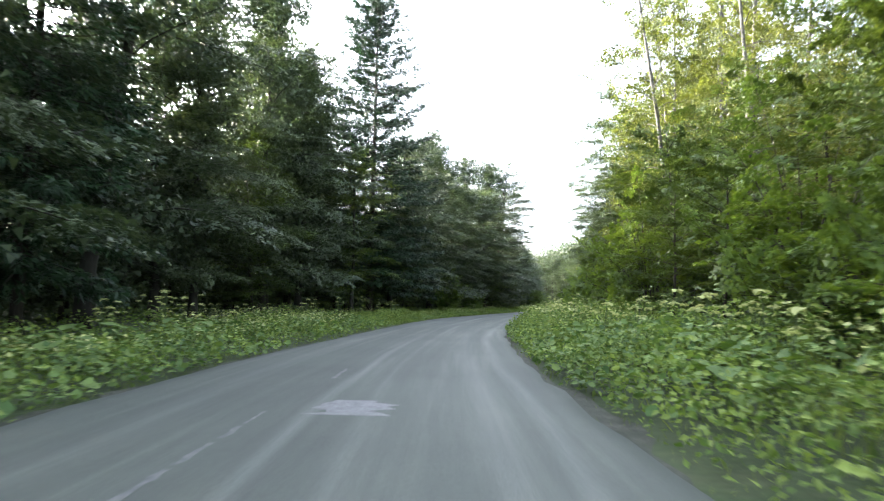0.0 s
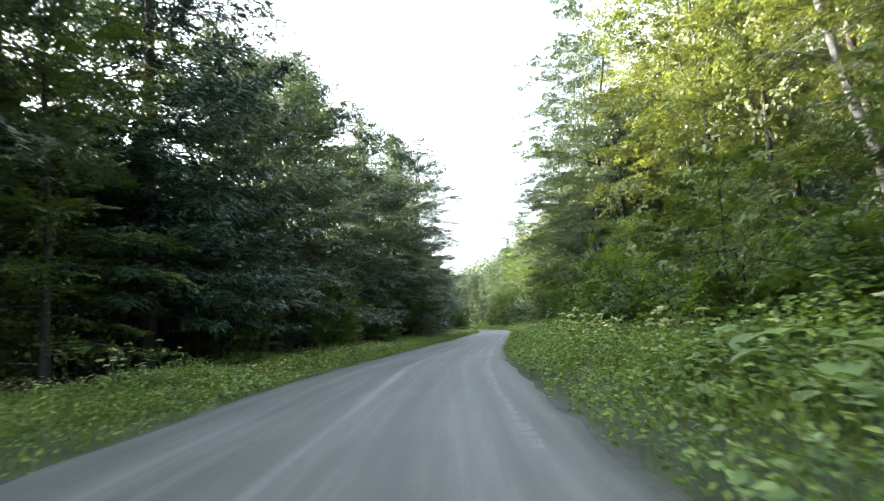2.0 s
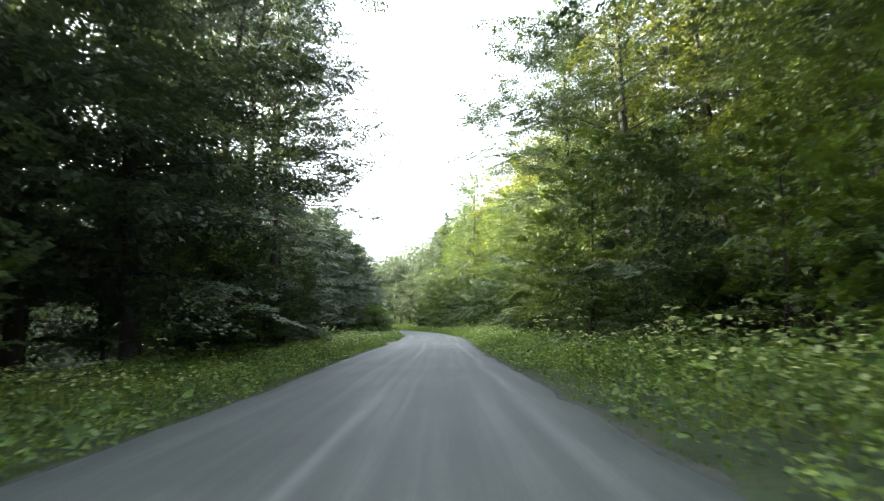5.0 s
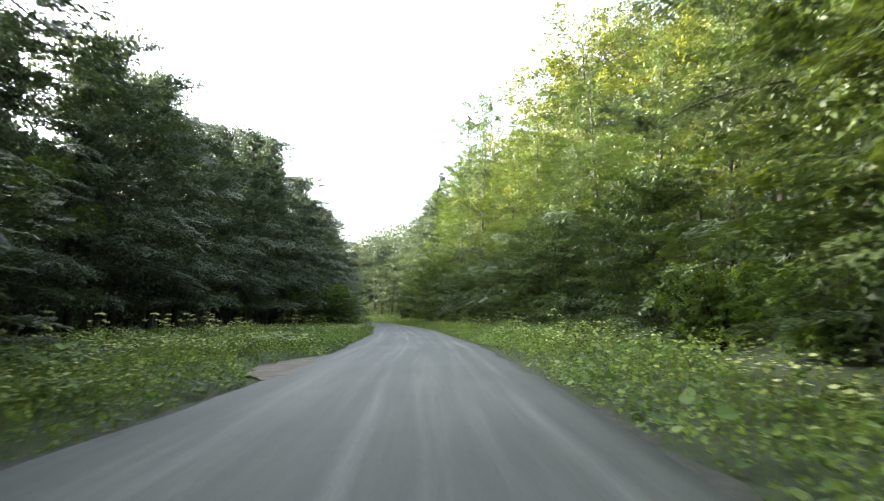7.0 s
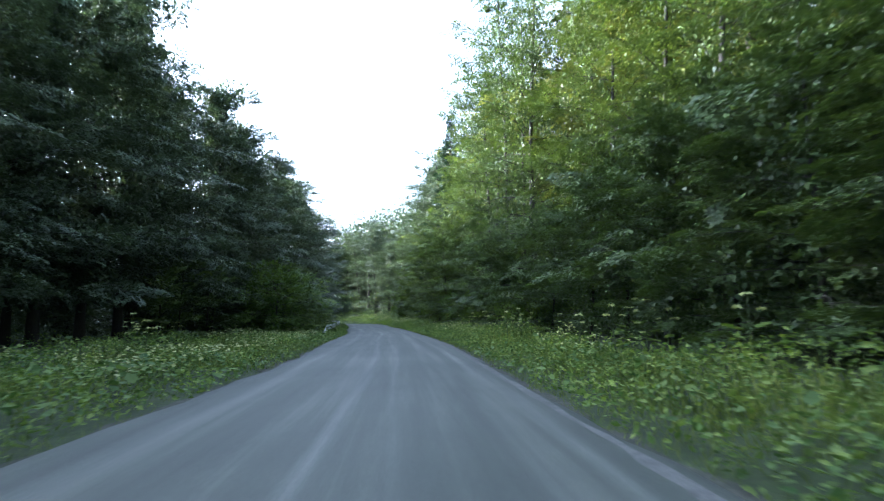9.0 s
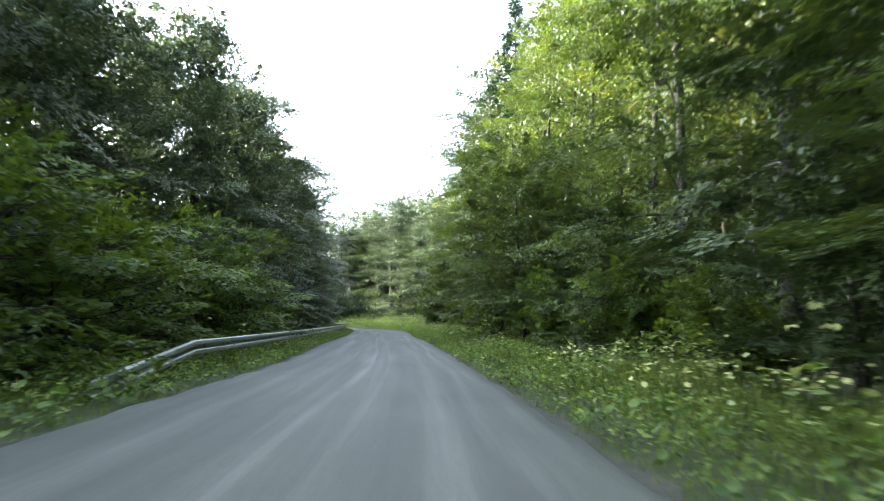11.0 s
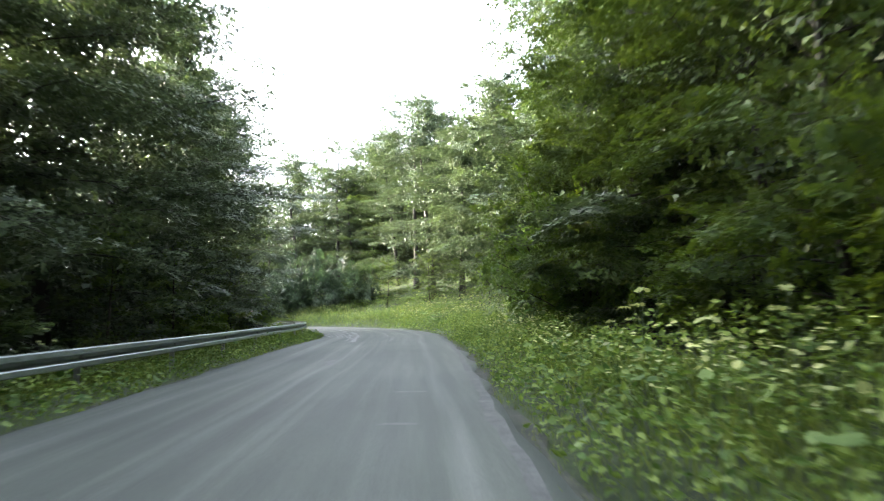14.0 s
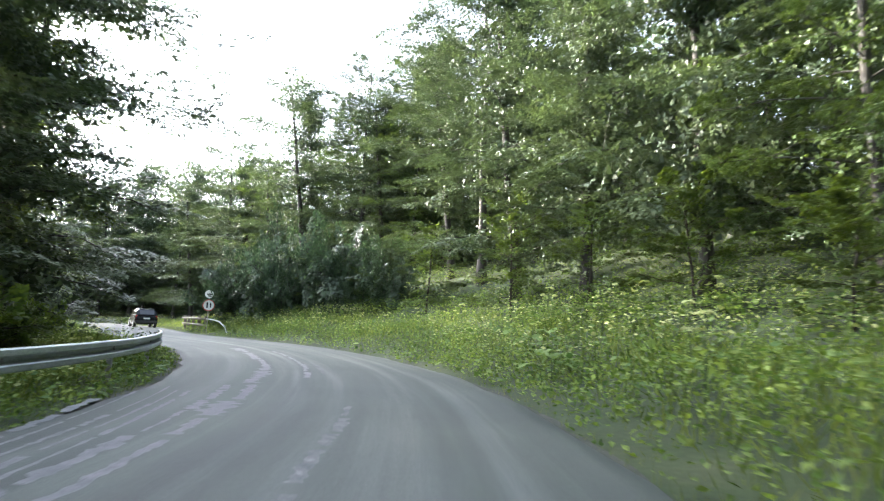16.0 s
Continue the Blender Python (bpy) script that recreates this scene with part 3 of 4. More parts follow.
SAPLING = [Kind(broadleaf("beech_sapling", h, 0.35, r, 22, lv, 0.12, sd, LEAF_MID, BARK, flat=0.25, rise=(5, 50), top=0.3, inner=300, tilt=0.18), "young beech with spreading green boughs under the wood's edge", "tree", EDGE)
           for h, r, lv, sd in ((4.2, 1.9, 8500, 61), (5.8, 2.3, 11000, 62))]
LOWTREE = [Kind(broadleaf("hazel_tree", h, 1.5, r, 26, lv, 0.12, sd, LEAF_LIGHT, BARK, flat=0.3, rise=(-8, 45), top=0.25, inner=500, tilt=0.25, fan=0.5, stems=2), "low spreading hazel tree with a rounded green crown", "tree", EDGE)
           for h, r, lv, sd in ((4.9, 2.7, 15000, 65), (4.5, 2.5, 14000, 66))]
WILLOW = [Kind(shrub("willow_bush", 5.6, 3.8, 44, 24000, 0.14, 71, LEAF_WILLOW), "rounded grey-green willow bush behind the meadow", "shrub", EDGE)]


def row(kinds, y0, y1, n, step, jitter=1.2, scale=(0.85, 1.15), tall=(0.9, 1.12)):
    rnd = random.Random(int(y0 * 7 + n * 13 + 900))
    y = y0
    while y < y1:
        k = rnd.choice(kinds)
        k.put(y, n + rnd.uniform(-jitter, jitter), rnd.uniform(0, 360), rnd.uniform(*scale), rnd.uniform(*tall))
        y += step * rnd.uniform(0.75, 1.3)


def spots(kinds, places):
    for y, n, sc in places:
        rnd.choice(kinds).put(y, n, rnd.uniform(0, 360), sc, rnd.uniform(0.95, 1.1))


# the side where the wood stands in shade
row(BEECH * 2 + SPRUCE[:1], 3, 24, -11.4, 4.4, 0.8)
row(BEECH[2:] + HORN[:1], 25, 31, -11.2, 4.0, 0.6, (0.72, 0.82))
row(BEECH[2:], 32, 40, -11.6, 3.8, 0.6, (0.88, 0.98))
spots(HORN[1:2], [(42.8, -10.0, 0.74)])
spots(SPRUCE[2:], [(48.5, -10.8, 1.0)])
row(BEECH * 2, 53, 70, -10.6, 4.2, 0.8, (0.9, 1.02))
row(BEECH[:2], 70, 87, -10.4, 4.0, 0.8, (0.95, 1.08))
row(BEECH[:2], 88, 94, -8.9, 3.9, 0.4, (1.1, 1.2))
row(HIGH + BEECH[:1], 95.5, 108, -9.0, 3.4, 0.5, (0.92, 1.08))
row(HORN[2:] + SHADE[1:], 90, 110, -10.4, 3.2, 0.6, (0.7, 0.9))
row(SHADE[1:], 91, 112, -8.0, 2.8, 0.5, (0.6, 0.85))
row(BACK, 100, 118, -15.6, 3.0, 0.6, (0.42, 0.5))
row(BEECH[2:], 112, 122, -14.8, 3.0, 0.5, (0.6, 0.68))
row(BEECH[2:], 122, 136, -14.6, 3.0, 0.6, (0.68, 0.76))
row(BEECH[2:], 136, 150, -14.5, 3.0, 0.6, (0.72, 0.81))
row(BEECH[2:], 150, 168, -13.6, 3.2, 0.7, (0.84, 0.92))
row(BEECH[2:], 168, 186, -11.8, 3.2, 0.5, (0.86, 0.96))
row(BEECH[:1] + BEECH[2:], 186, 205, -9.8, 3.8, 0.5, (0.92, 1.02))
row(BEECH[:1], 206, 224, -9.4, 3.6, 0.5, (0.94, 1.04))
row(BEECH[:1] + BEECH[2:], 225, 241, -10.2, 3.8, 0.8, (0.8, 0.92))
row(BEECH[:1] + HORN[1:2], 243, 262, -8.6, 3.6, 0.4, (0.95, 1.08))
row(BEECH[:1] + BEECH[2:] + HORN[1:2], 263, 304, -9.4, 3.8, 1.0, (0.95, 1.1))
row(SAPLING, 50, 58, -8.6, 4.5, 0.5, (0.7, 0.9))
row(SAPLING, 62, 108, -8.0, 6.0, 0.8)
row(SAPLING + HAZEL[1:2], 188, 236, -7.6, 4.6, 0.6)
row(SAPLING, 154, 166, -11.0, 4.0, 0.8)
row(SAPLING + HAZEL[1:2], 250, 300, -8.6, 5.0, 0.6)
row(LOWTREE, 164, 187, -7.0, 3.1, 0.3, (0.95, 1.08))
row(LOWTREE + SAPLING[:1], 198, 212, -6.2, 4.2, 0.3, (0.8, 0.95))
# the side that the evening sun reaches
row(HORN[:1] + HORN[2:] * 2, -6, 31, 10.4, 4.2, 1.0, (0.8, 1.0))
row(HORN[2:], 33, 66, 11.4, 5.0, scale=(0.55, 0.8))
row(HORN[2:] + HORN[:1], 82, 95, 10.6, 4.4, scale=(0.8, 1.0))
spots(BEECH[:2], [(70.5, 11.8, 0.98), (79.5, 12.6, 1.05)])
spots(HIGH, [(73.5, 10.4, 1.08), (77.5, 11.0, 1.1), (81.5, 11.4, 1.05), (98, 10.4, 0.98), (107.5, 9.8, 1.05), (111, 10.6, 1.0)])
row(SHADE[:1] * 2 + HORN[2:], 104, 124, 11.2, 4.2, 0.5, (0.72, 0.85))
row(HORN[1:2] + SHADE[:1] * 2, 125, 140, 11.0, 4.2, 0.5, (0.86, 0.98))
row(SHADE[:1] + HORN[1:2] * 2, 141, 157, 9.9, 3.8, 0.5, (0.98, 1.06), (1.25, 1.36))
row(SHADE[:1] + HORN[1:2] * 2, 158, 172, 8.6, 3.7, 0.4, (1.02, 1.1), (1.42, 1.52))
row(HORN[1:2], 174, 192, 9.3, 3.7, 0.4, (1.02, 1.1), (1.4, 1.5))
row(HORN[1:2], 200, 206, 11.0, 3.4, 0.3, (1.0, 1.08), (1.2, 1.3))
row(SHADE[:1] + BEECH[1:2], 205, 224, 10.6, 3.6, 0.6, (1.1, 1.2))
row(BACK_LIT, 48, 140, 15.5, 4.6)
row(BACK_LIT, 4, 47, 16.0, 4.6, 1.0, (0.5, 0.62))
row(BACK_LIT, 141, 226, 15.2, 4.4, scale=(1.1, 1.3))
row(BACK_LIT, 24, 60, 21.5, 5.0, 1.0, (0.6, 0.75))
row(BACK_LIT, 61, 140, 20.5, 5.0)
row(BACK_LIT, 141, 226, 20.5, 5.0, scale=(1.05, 1.2))
row(HAZEL + SAPLING, 6, 85, 7.9, 3.1, 0.6)
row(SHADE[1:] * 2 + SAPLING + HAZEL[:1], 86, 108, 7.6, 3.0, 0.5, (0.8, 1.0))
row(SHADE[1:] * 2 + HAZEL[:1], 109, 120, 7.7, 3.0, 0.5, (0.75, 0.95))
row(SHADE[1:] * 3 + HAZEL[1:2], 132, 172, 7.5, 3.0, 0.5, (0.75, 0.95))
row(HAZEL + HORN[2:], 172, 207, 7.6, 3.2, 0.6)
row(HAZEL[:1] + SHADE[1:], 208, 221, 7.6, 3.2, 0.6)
spots(SHADE[1:], [(129.5, 8.0, 1.0)])
for k, (y, n) in enumerate(((228, 14.5), (231, 13.2), (235.5, 12.6), (239, 11.4), (243, 10.8), (247, 11.2), (250.5, 13.5), (254, 15), (258, 16), (262, 16), (266, 15.5), (270, 13), (275, 11), (279, 10.0), (283, 9.6), (286, 9.4), (289, 9.4), (292, 9.4), (295, 9.4))):
    ((BEECH[0], BEECH[1], SHADE[0], BEECH[2]) if y < 250 else (SHADE[0], BEECH[0], HIGH[0], BEECH[1]))[k % 4].put(y, n + rnd.uniform(-0.6, 0.6), rnd.uniform(0, 360), rnd.uniform(0.86, 0.97))
row(SAPLING, 234, 258, 9.0, 4.0, 0.6)
row(BACK[:1] + SHADE[:1] * 3, 228, 300, 18.5, 2.8, scale=(0.98, 1.12))
spots(SPRUCE[:1], [(196, 9.8, 1.18), (207, 12.0, 1.0), (211, 11.6, 1.0), (214.5, 11.2, 1.05), (218, 10.6, 1.08)])
row(HORN[2:] * 2 + HAZEL[2:], 199, 222, 7.6, 2.9, 0.4, (0.8, 1.0))
spots(SHADE[:1], [(221.5, 9.2, 0.98), (224.5, 10.2, 0.9)])
spots(BIRCH, [(44, 14.2, 1.25), (40, 12.6, 1.2), (37, 14.6, 1.15), (50, 18.5, 1.0), (35, 12.5, 0.95), (29, 13.5, 0.9), (24, 12.8, 0.85), (40, 19, 1.0), (33, 17.5, 1.0), (60, 17, 1.05), (64, 20, 1.1), (69, 22, 1.1), (76, 22, 1.15), (84, 20, 1.15), (90, 23, 1.2), (94, 20, 1.1)])
spots(HORN[2:], [(181.5, 6.9, 1.1), (184.5, 6.6, 1.1), (187.5, 7.0, 1.1)])
spots(HORN[2:], [(94, 7.2, 1.0), (104, 7.2, 0.8)])
spots(HAZEL, [(215.5, 6.9, 1.1), (218.5, 6.6, 1.15), (221.5, 7.2, 1.2), (224.5, 8.0, 1.1), (228.5, 9.2, 1.1), (231, 9.6, 1.0), (59.2, -6.5, 0.72), (61.5, -7.2, 0.8), (69, -6.4, 0.6), (72, -6.8, 0.65)])
for x, y, s in ((33.0, 267.5, 0.95), (36.6, 264.5, 1.05), (40.4, 262.0, 1.0), (43.5, 259.5, 0.8)):
    WILLOW[0].put(y - 2, 0, rnd.uniform(0, 360), s, 1.25).matrix_basis.translation = (x, y, 0.5)
for n, y0, y1, st in ((-17, 0, 22, 5.0), (-18.5, 23, 35, 3.6), (-17, 50, 92, 4.2), (-17, 168, 306, 5.0), (-23.5, 0, 22, 4.6), (-23.5, 62, 92, 4.6), (-23.5, 168, 240, 4.8)):
    row(BACK, y0, y1, n, st, 1.6, (0.8, 0.98))
row(BACK, 4, 22, -14.6, 3.8, 0.8, (0.85, 1.0))
row(BACK, 23, 34, -15.0, 3.2, 0.8, (0.72, 0.8))
row(BEECH[:1], 36, 47, -13.6, 3.4, 0.4, (0.95, 1.02))
row(BACK, 34, 52, -14.6, 3.4, 0.5, (0.84, 0.92))
row(BEECH[:1] + BACK, 36, 64, -16.6, 3.0, 0.6, (0.95, 1.06))
row(BACK, 24, 62, -22.0, 3.8, 1.2, (1.0, 1.12))
row(BACK, 47, 62, -13.4, 2.7, 0.5, (0.92, 1.02))
row(BACK, 45, 92, -14.8, 3.8, 0.8, (0.85, 1.0))
row(BACK, 168, 240, -14.8, 3.6, 0.8, (0.72, 0.85))
row(BACK, 226, 335, 23.0, 2.6, 1.6, (0.9, 1.05))
row(BACK, 108, 138, -18.6, 3.0, 1.2, (0.58, 0.66))
row(BACK, 138, 166, -18.0, 3.6, 1.4, (0.7, 0.8))
# added far row: keeps the low sun off the road here and fills the skyline
row(BACK, 112, 170, -31.0, 3.0, 1.6, (0.8, 0.95))
for i in range(64):
    x, y = 34 - 1.5 * i + rnd.uniform(-1, 1), 302 + 3.5 * (i % 4) + max(0, 14 - i) * 0.3 + rnd.uniform(-1.5, 1.5)
    if y > np.interp(x, LINE[LINE[:, 1] > 235][::-1, 0], LINE[LINE[:, 1] > 235][::-1, 1]) + 7:
        (BACK[0], BEECH[1], SHADE[0])[i % 3].put(300, 30, rnd.uniform(0, 360), rnd.uniform(0.85, 1.1)).matrix_basis.translation = (x, y, -0.1)


def patchy(y, n, size, seed):
    """A smooth value from 0 to 1 that groups plants of one sort."""
    return 0.5 + 0.25 * (np.sin(y / size + seed) + np.sin(n / size * 1.7 + y / size * 0.43 + 2.1 * seed))


def undergrowth():
    """Low dark foliage added to make the shade near the wood's floor: a loose mass with an uneven top."""
    rng = np.random.default_rng(23)
    V, F, base = [], [], 0
    for n0, n1, y0, y1, k, top in ((-24, -13.5, 0, 106, 34000, 2.6), (-24, -17, 108, 168, 16000, 2.4), (-22, -12.5, 168, 240, 20000, 2.4), (11.5, 20, 0, 100, 26000, 2.8), (11, 20, 100, 226, 36000, 3.0), (17, 24, 226, 300, 16000, 3.0)):
        y, n = rng.uniform(y0, y1, k), rng.uniform(n0, n1, k)
        x, yy = at(y, n)
        z = height(y, n) + top * np.clip(0.25 + patchy(y, n, 1.4, 3) * 0.9, 0.2, 1) * rng.uniform(0, 1, k) ** 0.8
        v, f = leaf_arrays(np.c_[x, yy, z], rng.normal(0, 1, (k, 3)), rng.normal(0, 1, (k, 3)) + [0, 0, 0.8], rng.uniform(0.16, 0.34, k), 0.9, lean=True)
        V.append(v)
        F.append(f + base)
        base += len(v)
    tagged(link("undergrowth", mesh_np("undergrowth", np.concatenate(V), np.concatenate(F)), LEAF_DARK), "dark low leaf mass added for the deep shade under the trees", "undergrowth", kind="stuff")


def far_woods():
    """The depth of the wood on both sides: a loose mass of foliage from the ground to the tree tops, with no single tree to be told."""
    rng = np.random.default_rng(17)
    for side, name in ((-1, "far_woods"), (1, "far_woods")):
        k = 150000
        y = rng.uniform(-30, 304, k)
        n = side * (rng.uniform(23, 46, k) + (5 if side > 0 else 0))
        x, yy = at(y, n)
        top = (14.5 if side < 0 else 17) + 3 * np.sin(x * 0.45) * np.sin(yy * 0.38) + 1.5 * np.sin(yy * 1.1)
        z = height(y, n) + top * rng.uniform(0, 1, k) ** 1.3
        keep = np.hypot(x - np.interp(yy, LINE[:, 1], LINE[:, 0]), 0) > 13
        P = np.c_[x, yy, z][keep]
        V, F = leaf_arrays(P, rng.normal(0, 1, (len(P), 3)), rng.normal(0, 1, (len(P), 3)), rng.uniform(0.55, 0.95, len(P)), 0.95, lean=True)
        tagged(link(name, mesh_np(name, V, F), LEAF_DARK), "dark mass of foliage deep in the wood", "woods", kind="stuff")

    k = 60000
    P = np.c_[rng.uniform(-90, 95, k), rng.uniform(304, 345, k), 15 * rng.uniform(0, 1, k) ** 1.2 - 0.2]
    gap = np.min(np.hypot(P[:, :1] - LINE[::8, 0], P[:, 1:2] - LINE[::8, 1]), axis=1)
    P = P[gap > 9]
    V, F = leaf_arrays(P, rng.normal(0, 1, (len(P), 3)), rng.normal(0, 1, (len(P), 3)), rng.uniform(0.55, 0.95, len(P)), 0.95, lean=True)
    tagged(link("far_woods", mesh_np("far_woods", V, F), LEAF_DARK), "dark mass of foliage beyond the bend", "woods", kind="stuff")


far_woods()
undergrowth()

# ---- verges ----
VERGES = [  # side, from y, to y, outer n, leaves to a square metre, height, broad leaves to a square metre, grass blades to a square metre
    (-1, -6, 30, 9.5, 90, 0.6, 48, 34), (-1, 30, 62, 9.5, 105, 0.5, 14, 142), (-1, 62, 108, 9, 105, 0.5, 26, 105), (-1, 108, 140, 13, 72, 0.55, 40, 45), (-1, 140, 163, 13, 60, 0.5, 20, 112), (-1, 163, 244, 7, 90, 0.4, 12, 130), (-1, 244, 306, 8.5, 36, 0.5, 3, 135),
    (1, -6, 26, 7.6, 188, 0.9, 55, 25), (1, 26, 46, 7.6, 188, 0.95, 46, 50), (1, 46, 60, 7.6, 180, 0.95, 40, 50), (1, 60, 88, 6.4, 150, 0.85, 30, 60), (1, 88, 108, 5.6, 150, 0.65, 34, 45), (1, 108, 130, 6.4, 120, 0.75, 75, 25), (1, 130, 166, 5.9, 142, 0.7, 12, 142), (1, 166, 179, 5.6, 142, 0.55, 6, 158), (1, 179, 188.5, 4.9, 142, 0.45, 10, 142), (1, 179, 188.5, 8, 36, 0.3, 5, 30),
    (1, 188.5, 226, 6.1, 180, 0.8, 8, 120), (1, 226, 268, 16, 120, 0.85, 18, 45), (1, 268, 306, 8, 36, 0.6, 3, 60)]
LAYBY = (110.0, 117.6)


def layby_reach(y):
    """How far the gravel lay-by widens the carriageway at its left."""
    return 1.5 * np.clip((y - LAYBY[0]) / 3.5, 0, 1) * np.clip((LAYBY[1] - y) / 6.0, 0, 1)


def scatter(rng, side, y0, y1, outer, per_m2):
    """Places on a verge: y, n and how far out from the road's edge."""
    k = int((y1 - y0) * (outer - 2.9) * per_m2)
    y = rng.uniform(y0, y1, k)
    edge = np.where(side > 0, half_right(y), half_left(y) + layby_reach(y)) + 0.05 + 0.12 * np.sin(y * 2.3) * np.sin(y * 0.71)
    n = edge + (outer - edge) * rng.uniform(0, 1, k) ** 1.25
    return y, side * n, n - edge


def build_verges():
    rng = np.random.default_rng(8)
    for side, word in ((-1, "shaded"), (1, "sunny")):
        herb, broad, grass, bloom = [], [], [], []
        for sd, y0, y1, outer, per, tall, lush, blades in VERGES:
            if sd != side:
                continue
            y, n, out = scatter(rng, side, y0, y1, outer, per)
            h = tall * np.clip(0.38 + out / 1.5, 0.3, 1.0) * (0.5 + 0.9 * patchy(y, n, 1.3, 1) * (0.7 + 0.6 * patchy(y, n, 0.37, 5)))
            x, yy = at(y, n)
            z = height(y, n) + h * rng.uniform(0.05, 1, len(y)) ** 0.7
            D = unit(rng.normal(0, 1, (len(y), 3)) * [1, 1, 0.45] + [-0.3 * side, 0, 0.1])
            N = unit(np.array([0, 0, 1.0]) + rng.normal(0, 0.6, (len(y), 3)))
            near = (out > 0.08) & (rng.uniform(0, 1, len(y)) < np.clip(0.3 + out / 0.9, 0, 1))
            x, yy, z, D, N, y = x[near], yy[near], z[near], D[near], N[near], y[near]
            herb.append((np.c_[x, yy, z], D, N, rng.uniform(0.05, 0.125, len(y))))
            y, n, out = scatter(rng, side, y0, y1, outer, lush)
            keep = (patchy(y, n, 2.6, 4) > rng.uniform(0.2, 0.8, len(y))) & (out > 0.15) & (rng.uniform(0, 1, len(y)) < np.clip(1.9 - 0.45 * out, 0.35, 1))
            y, n, out = y[keep], n[keep], out[keep]
            x, yy = at(y, n)
            z = height(y, n) + tall * np.clip(0.25 + out / 2, 0.25, 0.95) * rng.uniform(0.45, 1.0, len(y))
            D = unit(rng.normal(0, 1, (len(y), 3)) * [1, 1, 0.2] + [-0.5 * side, 0, -0.1])
            broad.append((np.c_[x, yy, z], D, unit(np.array([-0.2 * side, 0, 1.0]) + rng.normal(0, 0.42, (len(y), 3))), rng.uniform(0.06, 0.15, len(y)) * np.where(rng.uniform(0, 1, len(y)) > 0.94, 1.8, 1.0)))
            y, n, out = scatter(rng, side, y0, y1, min(outer, 8.0), blades)
            x, yy = at(y, n)
            z = height(y, n)
            D = unit(rng.normal(0, 0.35, (len(y), 3)) + [0, 0, 1.0])
            grass.append((np.c_[x, yy, z - 0.02], D, rng.normal(0, 1, (len(y), 3)), (0.16 + tall * 0.62 * np.clip((out - 0.4) / 1.3, 0, 1)) * rng.uniform(0.5, 1.2, len(y))))
            y, n, out = scatter(rng, side, y0, y1, outer, 18 if (y0, side) == (226, 1) else 20.0)
            keep = (out > 0.8) & (patchy(y, n, 3.1, 7) > 0.5)
            y, n = y[keep], n[keep]
            x, yy = at(y, n)
            bloom.append((np.c_[x, yy, height(y, n) + tall * rng.uniform(0.75, 1.25, len(y))], rng.normal(0, 1, (len(y), 3)) * [1, 1, 0.2], np.array([0, 0, 1.0]) + rng.normal(0, 0.35, (len(y), 3)), rng.uniform(0.04, 0.1, len(y))))
        for name, sets, mat, w, full, label, cat in (
                ("verge_herbs", herb, HERB, 0.6, False, "dense green nettles and herbs on the %s verge" % word, "plants"),
                ("butterbur_leaves", broad, BROAD, 1.05, True, "broad round butterbur leaves on the %s verge" % word, "plants"),
                ("verge_grass", grass, GRASS, 0.045, False, "long green grass on the %s verge" % word, "grass"),
                ("meadow_flowers", bloom, FLOWER, 0.9, True, "small pale yellow flower heads among the herbs", "flowers")):
            P, D, N, S = (np.concatenate([s[i] for s in sets]) for i in range(4))
            V, F = leaf_arrays(P, D, N, S, w, full)
            tagged(link(name, mesh_np(name, V, F), mat), label, cat, kind="stuff")


build_verges()


